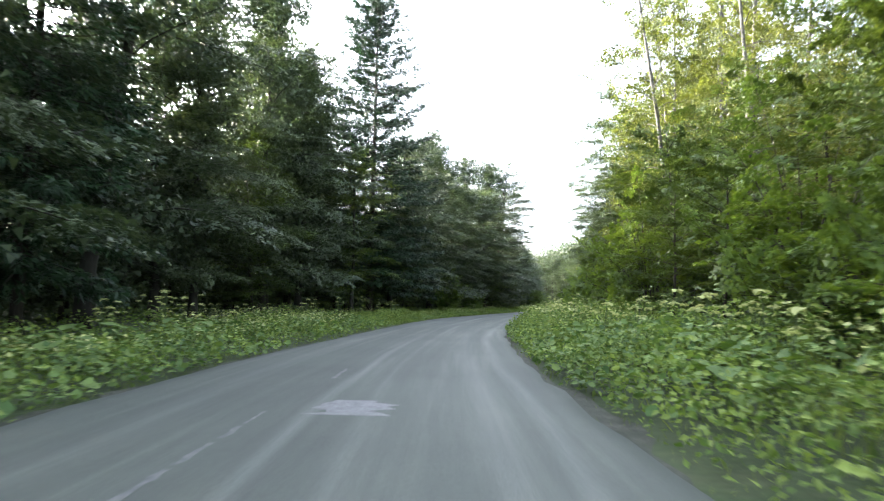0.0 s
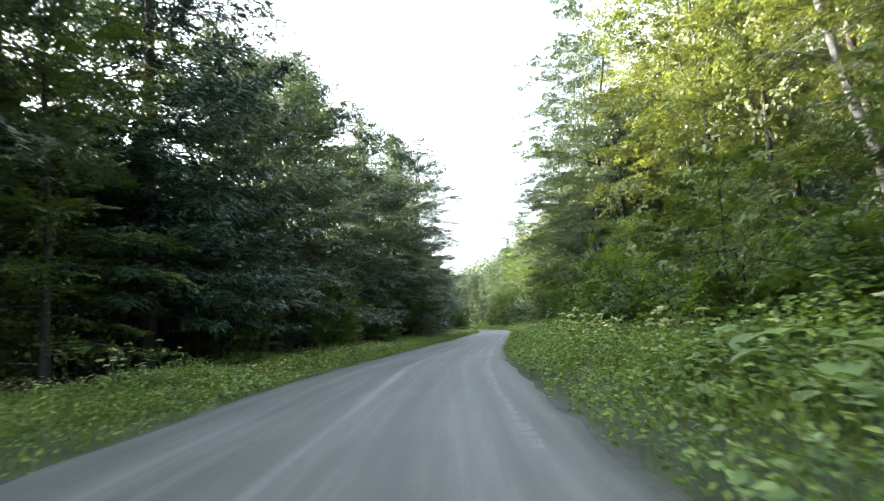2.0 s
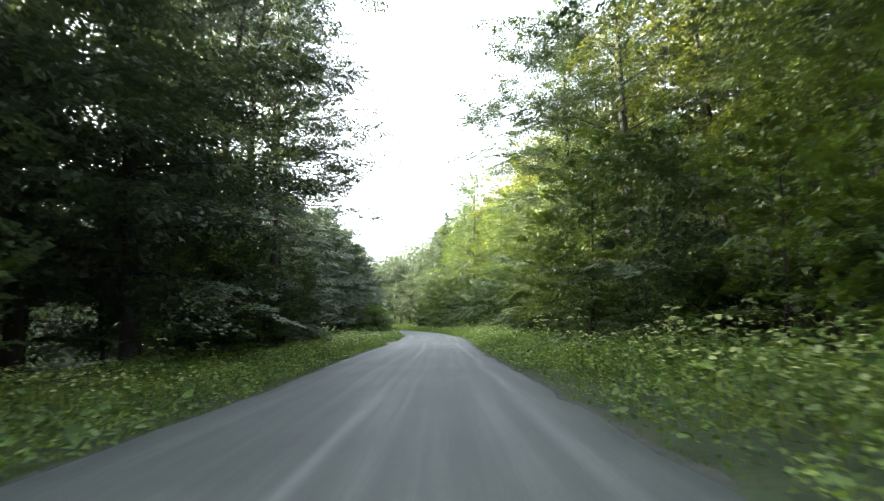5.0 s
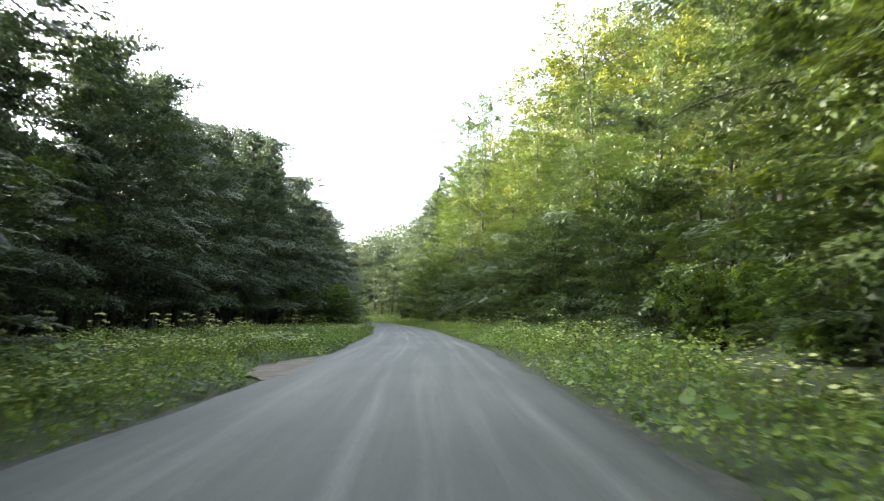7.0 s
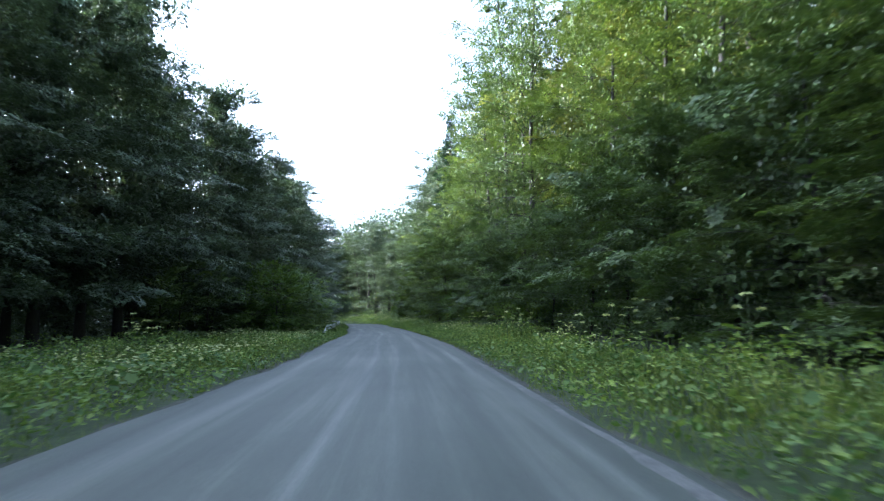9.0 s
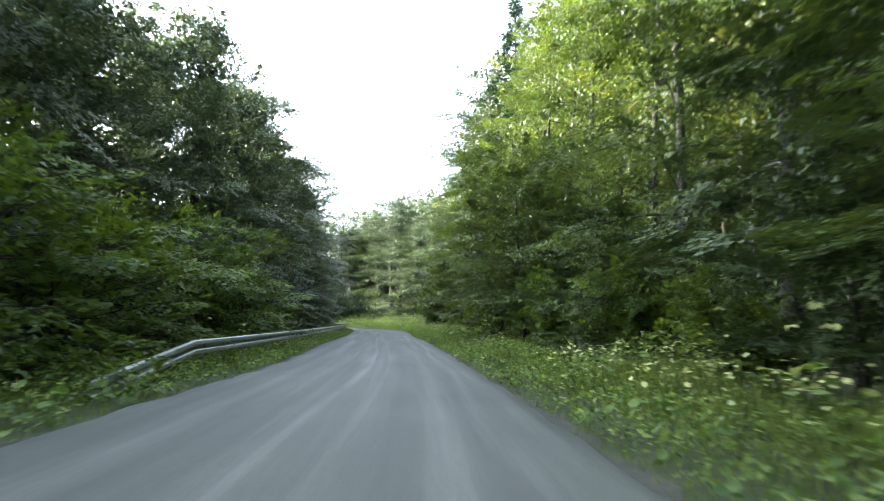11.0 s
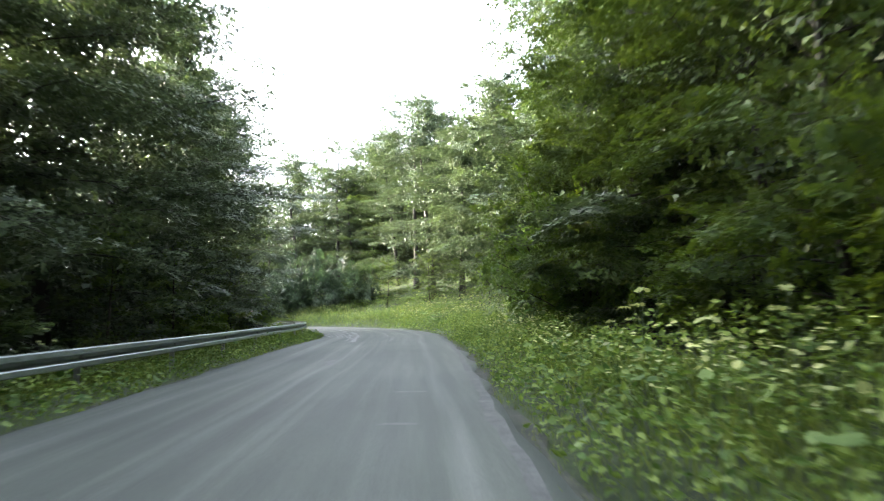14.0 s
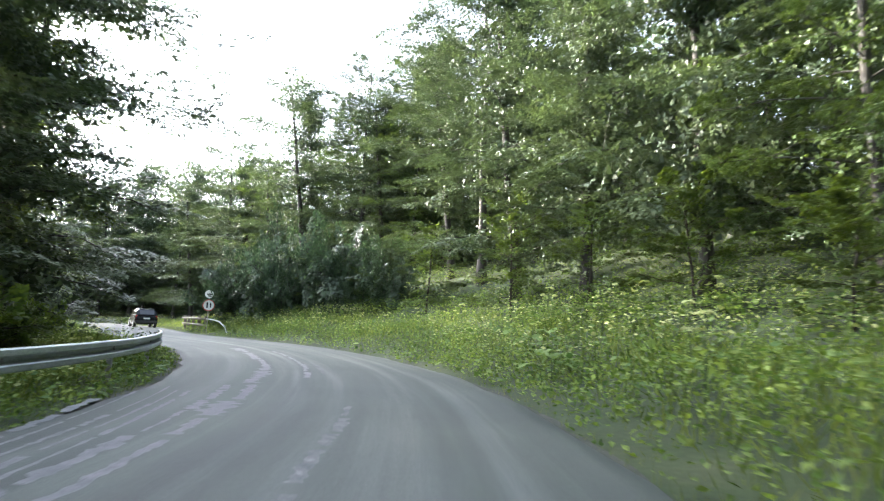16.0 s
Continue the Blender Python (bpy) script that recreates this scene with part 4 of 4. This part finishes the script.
def hogweed(seed, H):
    """A tall umbellifer: hollow stem, branching rays, flat flower heads, lobed leaves low down."""
    rng = np.random.default_rng(seed)
    ob = thing("hogweed_plant")
    top = np.array([rng.normal(0, 0.06), rng.normal(0, 0.06), H])
    stem = np.array([[0, 0, -0.1], top * [0.3, 0.3, 0.35], top * [0.7, 0.7, 0.7], top])
    V, F = tubes([(stem, np.array([0.014, 0.012, 0.009, 0.006]))], 6)
    link("stem", mesh_np("stem", V, F, True), STEM, ob)
    for k in range(4):
        a = k * 1.9 + rng.uniform(0, 0.6)
        tip = top if k == 0 else top * [1, 1, 0.72] + np.array([math.cos(a) * 0.22, math.sin(a) * 0.22, rng.uniform(0.05, 0.2)])
        R = 0.12 if k == 0 else rng.uniform(0.05, 0.085)
        V, F, ring = [tip + [0, 0, 0.03]], [], 14
        for q, rad in enumerate((0.45, 1.0)):
            for s in range(ring):
                th, rr = 2 * math.pi * (s + 0.5 * q) / ring, R * rad * rng.uniform(0.62, 1.2)
                V.append(tip + [rr * math.cos(th), rr * math.sin(th), 0.03 - 1.8 * rr * rr + rng.normal(0, 0.018)])
        for s in range(ring):
            n1 = (s + 1) % ring
            F += [(0, 1 + s, 1 + n1), (1 + s, 1 + ring + s, 1 + n1)]
            if s % 3:
                F.append((1 + n1, 1 + ring + s, 1 + ring + n1))
        V, F = np.array(V), np.array(F)
        link("flower_head", mesh_np("flower_head", V, F), FLOWER, ob)
        if k:
            V, F = tubes([(np.array([top * [0.6, 0.6, 0.55], tip]), np.array([0.007, 0.004]))], 5)
            link("ray", mesh_np("ray", V, F, True), STEM, ob)
    for k in range(5):
        a, z = k * 1.3 + rng.uniform(0, 0.5), H * rng.uniform(0.15, 0.6)
        base = np.array([0, 0, z])
        m = 7
        d = np.array([math.cos(a), math.sin(a), 0.25])
        s = np.array([-math.sin(a), math.cos(a), 0])
        P = base + d * np.linspace(0.12, 0.34, m)[:, None]
        D = d + s * np.array([-1, 1, -0.9, 0.9, -0.6, 0.6, 0])[:, None]
        V, F = leaf_arrays(P, D, np.tile([0, 0, 1.0], (m, 1)) + rng.normal(0, 0.2, (m, 3)), 0.17, 0.6, True)
        link("leaf", mesh_np("leaf", V, F), HERB, ob)
    return ob


HOGWEED = [Kind(hogweed(sd, h), "tall hogweed with pale yellow flower heads", "wildflower", "hogweed along the verges") for sd, h in ((81, 1.25), (82, 1.5), (83, 1.05))]
for y0, y1, n0, n1, count in ((4, 40, 4.4, 6.8, 46), (36, 66, 4.4, 6.8, 30), (66, 100, 4.6, 6.2, 14), (2, 30, -8.8, -5.5, 30), (30, 56, -8.6, -5.6, 8), (108, 140, -11.5, -6.0, 36), (56, 108, -7.6, -4.8, 16),
                              (120, 160, 4.8, 6.6, 26), (160, 188, 4.8, 6.0, 5), (196, 222, 4.2, 6.4, 14), (226, 262, 4.8, 13.5, 56), (140, 164, -10, -5.5, 10), (168, 240, -5.2, -4.4, 6)):
    for i in range(count):
        rnd.choice(HOGWEED).put(rnd.uniform(y0, y1), rnd.uniform(n0, n1), rnd.uniform(0, 360), rnd.uniform(0.75, 1.15))


def burdock(seed, count, size):
    """A low plant of very large, wavy, heart-shaped leaves on thick stalks."""
    rng = np.random.default_rng(seed)
    ob = thing("burdock_plant")
    for k in range(count):
        a = k * 2.39996 + rng.uniform(-0.3, 0.3)
        out, z, s = rng.uniform(0.15, 0.55), rng.uniform(0.3, 0.75), size * rng.uniform(0.7, 1.15)
        d, side = np.array([math.cos(a), math.sin(a), 0.0]), np.array([-math.sin(a), math.cos(a), 0.0])
        hub = d * out + [0, 0, z]
        ring, V = 14, [hub]
        for rad in (0.5, 1.0):
            for i in range(ring):
                t = 2 * math.pi * i / ring
                u, v = math.cos(t), math.sin(t)
                r = rad * s * 0.5 * (1 - 0.22 * max(-u, 0) ** 6 * 3 + 0.18 * max(u, 0))
                V.append(hub + d * (u * r + 0.28 * s) + side * v * r * 0.9 + np.array([0, 0, 0.05 * s * math.sin(3 * t + seed) * rad - 0.16 * s * rad * rad + 0.18 * s * abs(v) * rad - 0.12 * u * r]))
        me = bpy.data.meshes.new("leaf")
        me.from_pydata([tuple(p) for p in V], [], [(0, 1 + i, 1 + (i + 1) % ring) for i in range(ring)] + [(1 + i, 1 + ring + i, 1 + ring + (i + 1) % ring, 1 + (i + 1) % ring) for i in range(ring)])
        me.polygons.foreach_set("use_smooth", [True] * len(me.polygons))
        leaf = link("leaf", me, BROAD, ob)
        V2, F2 = tubes([(np.array([d * 0.05 + [0, 0, -0.05], d * out * 0.6 + [0, 0, z * 0.7], hub]), np.array([0.012, 0.01, 0.007]))], 5)
        link("stalk", mesh_np("stalk", V2, F2, True), STEM, leaf)
    return ob


BURDOCK = [Kind(burdock(sd, c, s), "burdock with very large drooping green leaves", "plant", "burdock on the verges") for sd, c, s in ((91, 10, 0.5), (92, 8, 0.46))]
for y, n, s in ((32.5, 4.9, 1.05), (33.6, 5.5, 1.15), (34.8, 5.0, 1.05), (35.8, 5.8, 1.1), (34.2, 5.9, 1.1), (31.5, 5.6, 0.95), (36.8, 5.2, 0.9), (6.5, 4.2, 0.8), (9.0, 4.9, 0.85), (12.5, 4.4, 0.8), (52.5, 4.6, 0.85), (54.2, 5.5, 0.9),
                (60.5, 4.3, 0.8), (9.5, -5.0, 0.85), (11.2, -5.8, 0.9), (14.0, -5.2, 0.8), (118.0, -5.6, 0.9), (120.0, -5.0, 0.85), (122.5, -5.6, 0.95), (124.5, -4.8, 0.85), (126.5, -5.8, 0.9), (130.0, -5.0, 0.8),
                (110.5, -8.2, 0.9), (113.0, -8.4, 0.95), (115.5, -7.6, 0.9), (189.5, 4.9, 0.95), (190.6, 5.6, 1.1), (191.8, 5.0, 1.0), (193.0, 5.7, 1.1), (194.4, 5.2, 1.0), (195.5, 4.9, 0.9), (236.0, 4.6, 0.8), (239.0, 5.5, 0.85)):
    rnd.choice(BURDOCK).put(y, n, rnd.uniform(0, 360), s)


# ---- carriageway details ----
def ragged(y0, y1, n0, n1, seed, k=9, rough=0.12):
    """The outline of a worn strip from y0 to y1 and n0 to n1, in (y, n)."""
    rng = random.Random(seed)
    w = n1 - n0
    a = [(y0 + (y1 - y0) * i / k, n0 + w * rough * rng.uniform(-1, 1)) for i in range(k + 1)]
    b = [(y1 - (y1 - y0) * i / k, n1 + w * rough * rng.uniform(-1, 1)) for i in range(k + 1)]
    return a + b


def strip(name, mat, outline, label, category, z=0.034):
    return tagged(flat_shape(name, mat, outline, z), label, category, kind="structure")


def fragments(name, i, y0, y1, n0, n1, mat, label, short, long, drift=0.0):
    """A worn line that has broken up into pieces of uneven length and width."""
    cut = random.Random(i)
    y, k, w = y0, 0, n1 - n0
    while y < y1:
        piece = min(cut.uniform(short, long), y1 - y + 0.1)
        k += 1
        off = drift * (y - y0) / (y1 - y0)
        outline = ragged(y, y + piece, n0 + off + w * cut.uniform(-0.1, 0.4), n1 + off - w * cut.uniform(-0.1, 0.4), 20 + i + 31 * k, 3 + int(piece * 9), 0.3)
        outline = [(a, b + drift * (a - y) / (y1 - y0)) for a, b in outline]
        strip("%s_%d_%d" % (name, i + 1, k), mat, outline, label, "road marking")
        y += piece + cut.uniform(0.03, 0.3)


strip("asphalt_patch", PATCH, ragged(6.2, 7.1, -0.2, 0.55, 1, 7, 0.25), "pale square repair patch in the asphalt", "road patch")
for i, (y0, y1, n0, n1) in enumerate(((2.4, 6.2, -0.78, -0.66), (-6, 0.5, -0.8, -0.7), (9, 10.2, -0.6, -0.5), (33, 45, 2.1, 2.24), (45.5, 62, 2.1, 2.24), (41, 44.5, 1.45, 1.5),
                                      (174, 179, -0.75, -0.67), (183, 187, -0.7, -0.63), (212.2, 213.4, -0.5, -0.26), (222.5, 226.2, 0.74, 0.92), (226.4, 233, 0.45, 0.62), (238, 241, 0.1, 0.24))):
    fragments("worn_line", i, y0, y1, n0, n1, WORN_PAINT, "worn remains of a pale line on the asphalt", 0.25, 1.1)
for i, (y0, y1, n0, n1, drift) in enumerate(((222.5, 236, -0.92, -0.56, -0.45), (225.8, 235.5, -1.28, -1.12, -0.35), (226.6, 234.6, -1.42, -1.32, -0.62), (227.2, 235, -1.66, -1.58, -0.6), (227.6, 235.5, -1.9, -1.83, -0.6),
                                             (228, 234.6, -2.15, -2.08, -0.65), (228.3, 233.6, -2.4, -2.2, -0.7), (236, 248, -1.35, -1.05, 0.25), (223.6, 226, -1.16, -1.06, 0.0), (237, 246, -0.3, -0.15, 0.2))):
    fragments("tar_streak", i, y0, y1, n0, n1, PATCH, "pale scraped streak along the lane", 0.5, 2.2, drift)
for i, (y, n) in enumerate(((204.9, 1.3), (207.4, 1.4))):
    strip("white_dash_%d" % (i + 1), WORN_PAINT, ragged(y, y + 0.09, n, n + 0.4, 90 + i, 3, 0.2), "short white dash on the asphalt", "road marking")


def edge_band(name, side, y0, y1, inner, outer, mat, label, z, drop=0.035, rag=0.09):
    """A long strip beside the carriageway with uneven rims."""
    rng = np.random.default_rng(len(name) + side)
    ys = np.arange(y0, y1, 0.6)
    e = half_right(ys) if side > 0 else half_left(ys)
    a, b = e + inner + rng.normal(0, 0.03, len(ys)), e + outer + rng.normal(0, rag, len(ys))
    xa, ya = at(ys, side * a)
    xb, yb = at(ys, side * b)
    V = np.concatenate([np.c_[xa, ya, np.full(len(ys), z)], np.c_[xb, yb, np.full(len(ys), z - drop)]])
    i, m = np.arange(len(ys) - 1), len(ys)
    return tagged(link(name, mesh_np(name, V, np.c_[i, i + 1, i + 1 + m, i + m], True), mat), label, "road edge", kind="structure")


edge_band("shoulder_west_2", -1, 121, 306, -0.4, 0.18, CRUMBS, "narrow crumbling gravel edge of the road", -0.008)
edge_band("shoulder_west", -1, -50, 108.6, -0.4, 0.18, CRUMBS, "narrow crumbling gravel edge of the road", -0.008)
edge_band("shoulder_east", 1, -50, 306, -0.4, 0.18, CRUMBS, "narrow crumbling gravel edge of the road", -0.008)
for i, (y0, y1) in enumerate(((122, 158), (198, 222))):
    edge_band("edge_line_%d" % (i + 1), 1, y0, y1, -0.27, -0.13, EDGE_WORN, "pale worn band along the asphalt's edge", 0.011, 0.004, 0.03)


def build_layby():
    ys = np.arange(LAYBY[0], LAYBY[1] + 0.1, 0.5)
    rng = np.random.default_rng(4)
    a = half_left(ys) - 0.6
    b = half_left(ys) + 0.1 + layby_reach(ys) + rng.normal(0, 0.1, len(ys))
    V, m = [], len(ys)
    for f, z in ((0.0, -0.03), (0.3, 0.004), (0.65, -0.004), (1.0, -0.02)):
        x, y = at(ys, -(a + (b - a) * f))
        V.append(np.c_[x, y, z + rng.normal(0, 0.004, m)])
    F = [np.c_[i0 := np.arange(m - 1) + k * m, i0 + 1, i0 + 1 + m, i0 + m] for k in range(3)]
    tagged(link("gravel_layby", mesh_np("gravel_layby", np.concatenate(V), np.concatenate(F), True), GRAVEL), "bare earth and gravel lay-by beside the asphalt", "lay-by", kind="structure")


build_layby()


# ---- guard rail ----
def rail_line(y):
    """How far left of the road's middle the rail runs."""
    return 4.05 - 0.3 * window(np.asarray(y, float), 228, 262, 10)


def guard_rail():
    """A steel W-beam on posts; its ends are bent down to the ground."""
    rail = thing("guard_rail")
    prof = [(-0.01, 0.32), (-0.06, 0.315), (-0.082, 0.3), (-0.088, 0.225), (-0.07, 0.205), (0.05, 0.185), (0.06, 0.165), (0.06, 0.14), (0.05, 0.122), (-0.07, 0.104), (-0.088, 0.085), (-0.084, 0.012), (-0.06, -0.005), (-0.01, -0.01)]
    ys = np.arange(163.5, 249.01, 0.5)
    n = -rail_line(ys)
    low = 0.39 - 0.5 * np.clip((168.0 - ys) / 4.5, 0, 1) - 0.5 * np.clip((ys - 246) / 3, 0, 1)
    V = []
    for t, (o, h) in enumerate(prof):
        x, y = at(ys, n - o)
        V.append(np.c_[x, y, low + h])
    for o, h in reversed(prof):
        x, y = at(ys, n - o - 0.006)
        V.append(np.c_[x, y, low + h])
    V = np.stack(V, 1)
    m, k = V.shape[:2]
    F = [(i * k + j, i * k + (j + 1) % k, (i + 1) * k + (j + 1) % k, (i + 1) * k + j) for i in range(m - 1) for j in range(k)]
    link("beam", mesh_np("beam", V.reshape(-1, 3), np.array(F)), STEEL, rail, "galvanised steel W-shaped beam")
    bm = bmesh.new()
    bmesh.ops.create_cube(bm, size=1.0, matrix=Matrix.Diagonal((0.1, 0.055, 1.3, 1)))
    bmesh.ops.bevel(bm, geom=bm.edges[:], offset=0.008, segments=1, affect="EDGES")
    post = part("post", bm, STEEL_DULL, rail, "dull steel post")
    bm = bmesh.new()
    bmesh.ops.create_cube(bm, size=1.0, matrix=Matrix.Diagonal((0.08, 0.05, 0.2, 1)))
    block = part("spacer", bm, STEEL_DULL, rail)
    for i, y in enumerate(np.arange(169.0, 246, 4.0)):
        for proto, dn, z in ((post, 0.11, 0.02), (block, 0.075, 0.54)):
            o = proto if i == 0 else proto.copy()
            if i:
                scene.collection.objects.link(o)
            x, yy = at(y, -rail_line(y) - dn)
            j = int(np.searchsorted(LINE[:, 1], y))
            o.matrix_basis = Matrix.Translation((float(x), float(yy), z)) @ Matrix.Rotation(math.atan2(-RIGHT[j][1], RIGHT[j][0]) * -1, 4, "Z")
    return tagged(rail, "galvanised steel guard rail with a W-shaped beam on posts", "guard rail")


guard_rail()


# ---- signs and railing by the bend ----
def disc(bm, r, depth, z, y, segs=32):
    return bmesh.ops.create_cone(bm, cap_ends=True, segments=segs, radius1=r, radius2=r, depth=depth, matrix=Matrix.Translation((0, y, z)) @ Matrix.Rotation(math.pi / 2, 4, "X"))


def box(bm, sx, sy, sz, x, y, z, turn=None):
    return bmesh.ops.create_cube(bm, size=1.0, matrix=Matrix.Translation((x, y, z)) @ (turn or Matrix()) @ Matrix.Diagonal((sx, sy, sz, 1)))


WHITE = plain("sign_white", (0.72, 0.72, 0.7), 0.4)
RED = plain("sign_red", (0.42, 0.05, 0.04), 0.4)
DARK = plain("sign_black", (0.02, 0.02, 0.02), 0.5)


def facing(y, n, back=0.0):
    x, yy = at(y, n)
    j = int(np.searchsorted(LINE[:, 1], y))
    return float(x), float(yy), math.degrees(math.atan2(_tan[j][1], _tan[j][0])) - 90


def road_sign():
    ob = thing("road_sign")
    bm = bmesh.new()
    bmesh.ops.create_cone(bm, cap_ends=True, segments=12, radius1=0.03, radius2=0.03, depth=3.0, matrix=Matrix.Translation((0, 0, 1.3)))
    part("post", bm, STEEL_DULL, ob, "grey steel post", True)
    for z, r in ((1.95, 0.38), (2.68, 0.27)):
        bm = bmesh.new()
        disc(bm, r, 0.02, z, -0.045)
        plate = part("sign_plate", bm, RED if z < 2 else WHITE, ob)
        bm = bmesh.new()
        disc(bm, r * 0.86, 0.006, z, -0.058)
        part("sign_face", bm, WHITE, plate, "white round face")
        bm = bmesh.new()
        if z < 2:
            box(bm, 0.1, 0.006, 0.36, -0.09, -0.064, z)
            box(bm, 0.07, 0.006, 0.3, 0.12, -0.064, z)
        else:
            box(bm, 0.3, 0.006, 0.07, 0, -0.064, z)
        part("symbol", bm, DARK, plate, "dark bars")
    x, y, a = facing(263.0, 3.6)
    ob.matrix_basis = pose(x, y, float(height(263.0, 3.6)), 0, 0, a - 6)
    tagged(ob, "grey post with two round white traffic signs", "road sign")


def bridge_railing():
    ob = thing("bridge_railing")
    spots_y = [264.0, 266.0, 268.0, 270.0, 272.0]
    for y in spots_y:
        x, yy, a = facing(y, 3.75)
        bm = bmesh.new()
        box(bm, 0.2, 0.2, 1.35, 0, 0, 0.5)
        bmesh.ops.bevel(bm, geom=bm.edges[:], offset=0.015, segments=1, affect="EDGES")
        part("post", bm, WOOD_GREY, ob).matrix_basis = pose(x, yy, 0.0, 0, 0, a)
    for z in (0.55, 0.98):
        pts = [(*[float(v) for v in at(y, 3.64)], z) for y in np.linspace(263.4, 272.6, 12)]
        V, F = tubes([(np.array(pts), np.full(12, 0.075))], 8)
        link("rail", mesh_np("rail", V, F, True), WOOD_GREY, ob)
    tagged(ob, "weathered brown timber bridge railing", "railing")


def bent_pipe():
    ys = np.array([263.2, 262.4, 261.4, 260.8, 260.4])
    x, y = at(ys, np.array([3.6, 3.75, 3.9, 4.1, 4.2]))
    V, F = tubes([(np.c_[x, y, np.array([0.98, 0.95, 0.85, 0.5, -0.15])], np.full(5, 0.045))], 8)
    tagged(link("rail_end", mesh_np("rail_end", V, F, True), STEEL), "pale steel pipe bent down to the ground", "railing")


road_sign()
bridge_railing()
bent_pipe()


# ---- the car ahead ----
def loft(sections):
    """A closed body through cross sections: (y, half width, z low, z high, half width at the top)."""
    bm = bmesh.new()
    rings = []
    for y, w, z0, z1, wt in sections:
        rings.append([bm.verts.new(p) for p in ((-w * 0.94, y, z0), (-w, y, z0 + (z1 - z0) * 0.25), (-w, y, z0 + (z1 - z0) * 0.6), (-wt, y, z1 - 0.04), (-wt * 0.9, y, z1), (wt * 0.9, y, z1), (wt, y, z1 - 0.04), (w, y, z0 + (z1 - z0) * 0.6), (w, y, z0 + (z1 - z0) * 0.25), (w * 0.94, y, z0))])
    k = len(rings[0])
    for a, b in zip(rings, rings[1:]):
        for j in range(k):
            bm.faces.new((a[j], a[(j + 1) % k], b[(j + 1) % k], b[j]))
    bm.faces.new(list(reversed(rings[0])))
    bm.faces.new(rings[-1])
    bmesh.ops.recalc_face_normals(bm, faces=bm.faces[:])
    return bm


def parked_car():
    paint = plain("dark_car_paint", (0.012, 0.014, 0.02), 0.25, 0.3)
    glass = plain("car_glass", (0.02, 0.025, 0.03), 0.05)
    rubber = plain("tyre_rubber", (0.015, 0.015, 0.015), 0.85)
    trim = plain("car_plastic", (0.025, 0.025, 0.025), 0.6)
    lamp = plain("tail_lamp_red", (0.35, 0.02, 0.015), 0.25)
    car = thing("car")
    part("body", loft([(-2.1, 0.78, 0.42, 0.95, 0.74), (-2.0, 0.88, 0.32, 1.02, 0.84), (-0.6, 0.9, 0.28, 1.02, 0.86), (1.0, 0.9, 0.28, 1.0, 0.84), (1.8, 0.86, 0.32, 0.88, 0.76), (2.15, 0.7, 0.42, 0.75, 0.62)]), paint, car)
    part("cabin", loft([(-2.02, 0.8, 0.98, 1.1, 0.76), (-1.8, 0.8, 0.98, 1.56, 0.62), (-1.2, 0.8, 0.98, 1.66, 0.62), (0.1, 0.8, 0.98, 1.64, 0.62), (1.0, 0.78, 0.98, 1.06, 0.72)]), paint, car)
    bm = bmesh.new()
    box(bm, 1.12, 0.02, 0.38, 0, -1.97, 1.29, Matrix.Rotation(radians(-24), 4, "X"))
    part("rear_window", bm, glass, car, "dark rear window")
    bm = bmesh.new()
    box(bm, 1.62, 0.14, 0.24, 0, -2.1, 0.5)
    bmesh.ops.bevel(bm, geom=bm.edges[:], offset=0.04, segments=2, affect="EDGES")
    part("bumper", bm, trim, car)
    bm = bmesh.new()
    box(bm, 0.52, 0.012, 0.11, 0, -2.13, 0.78)
    part("number_plate", bm, WHITE, car, "blank white plate")
    for sx in (-1, 1):
        bm = bmesh.new()
        box(bm, 0.16, 0.08, 0.3, sx * 0.76, -2.02, 0.88)
        bmesh.ops.bevel(bm, geom=bm.edges[:], offset=0.02, segments=2, affect="EDGES")
        part("tail_lamp", bm, lamp, car, "red tail lamp")
        bm = bmesh.new()
        box(bm, 0.2, 0.1, 0.14, sx * 0.98, 0.75, 1.08)
        bmesh.ops.bevel(bm, geom=bm.edges[:], offset=0.03, segments=2, affect="EDGES")
        part("wing_mirror", bm, trim, car)
        bm = bmesh.new()
        box(bm, 0.02, 1.9, 0.36, sx * 0.735, -0.5, 1.3, Matrix.Rotation(radians(-15 * sx), 4, "Y"))
        part("side_window", bm, glass, car)
        for sy in (-1.3, 1.32):
            wheel = thing("wheel")
            wheel.parent = car
            wheel.matrix_basis = Matrix.Translation((sx * 0.8, sy, 0.33)) @ Matrix.Rotation(math.pi / 2, 4, "Z")
            bm = bmesh.new()
            disc(bm, 0.33, 0.21, 0, 0, 28)
            bmesh.ops.bevel(bm, geom=[ed for ed in bm.edges if len(ed.link_faces) == 2 and ed.calc_face_angle(0) > 1], offset=0.03, segments=2, affect="EDGES")
            part("tyre", bm, rubber, wheel)
            bm = bmesh.new()
            disc(bm, 0.21, 0.225, 0, 0, 20)
            part("rim", bm, STEEL, wheel)
    x, y, a = facing(278.0, 1.3)
    car.matrix_basis = pose(x, y, 0.0, 0, 0, a)
    tagged(car, "dark estate car on the road beyond the bend", "car")


parked_car()

# plants that were built but found no place
for k in BEECH + HIGH + HORN + SHADE + BIRCH + SPRUCE + BACK + BACK_LIT + HAZEL + SAPLING + LOWTREE + WILLOW + HOGWEED + BURDOCK:
    if not k.used:
        for o in (*k.ob.children_recursive, k.ob):
            bpy.data.objects.remove(o)
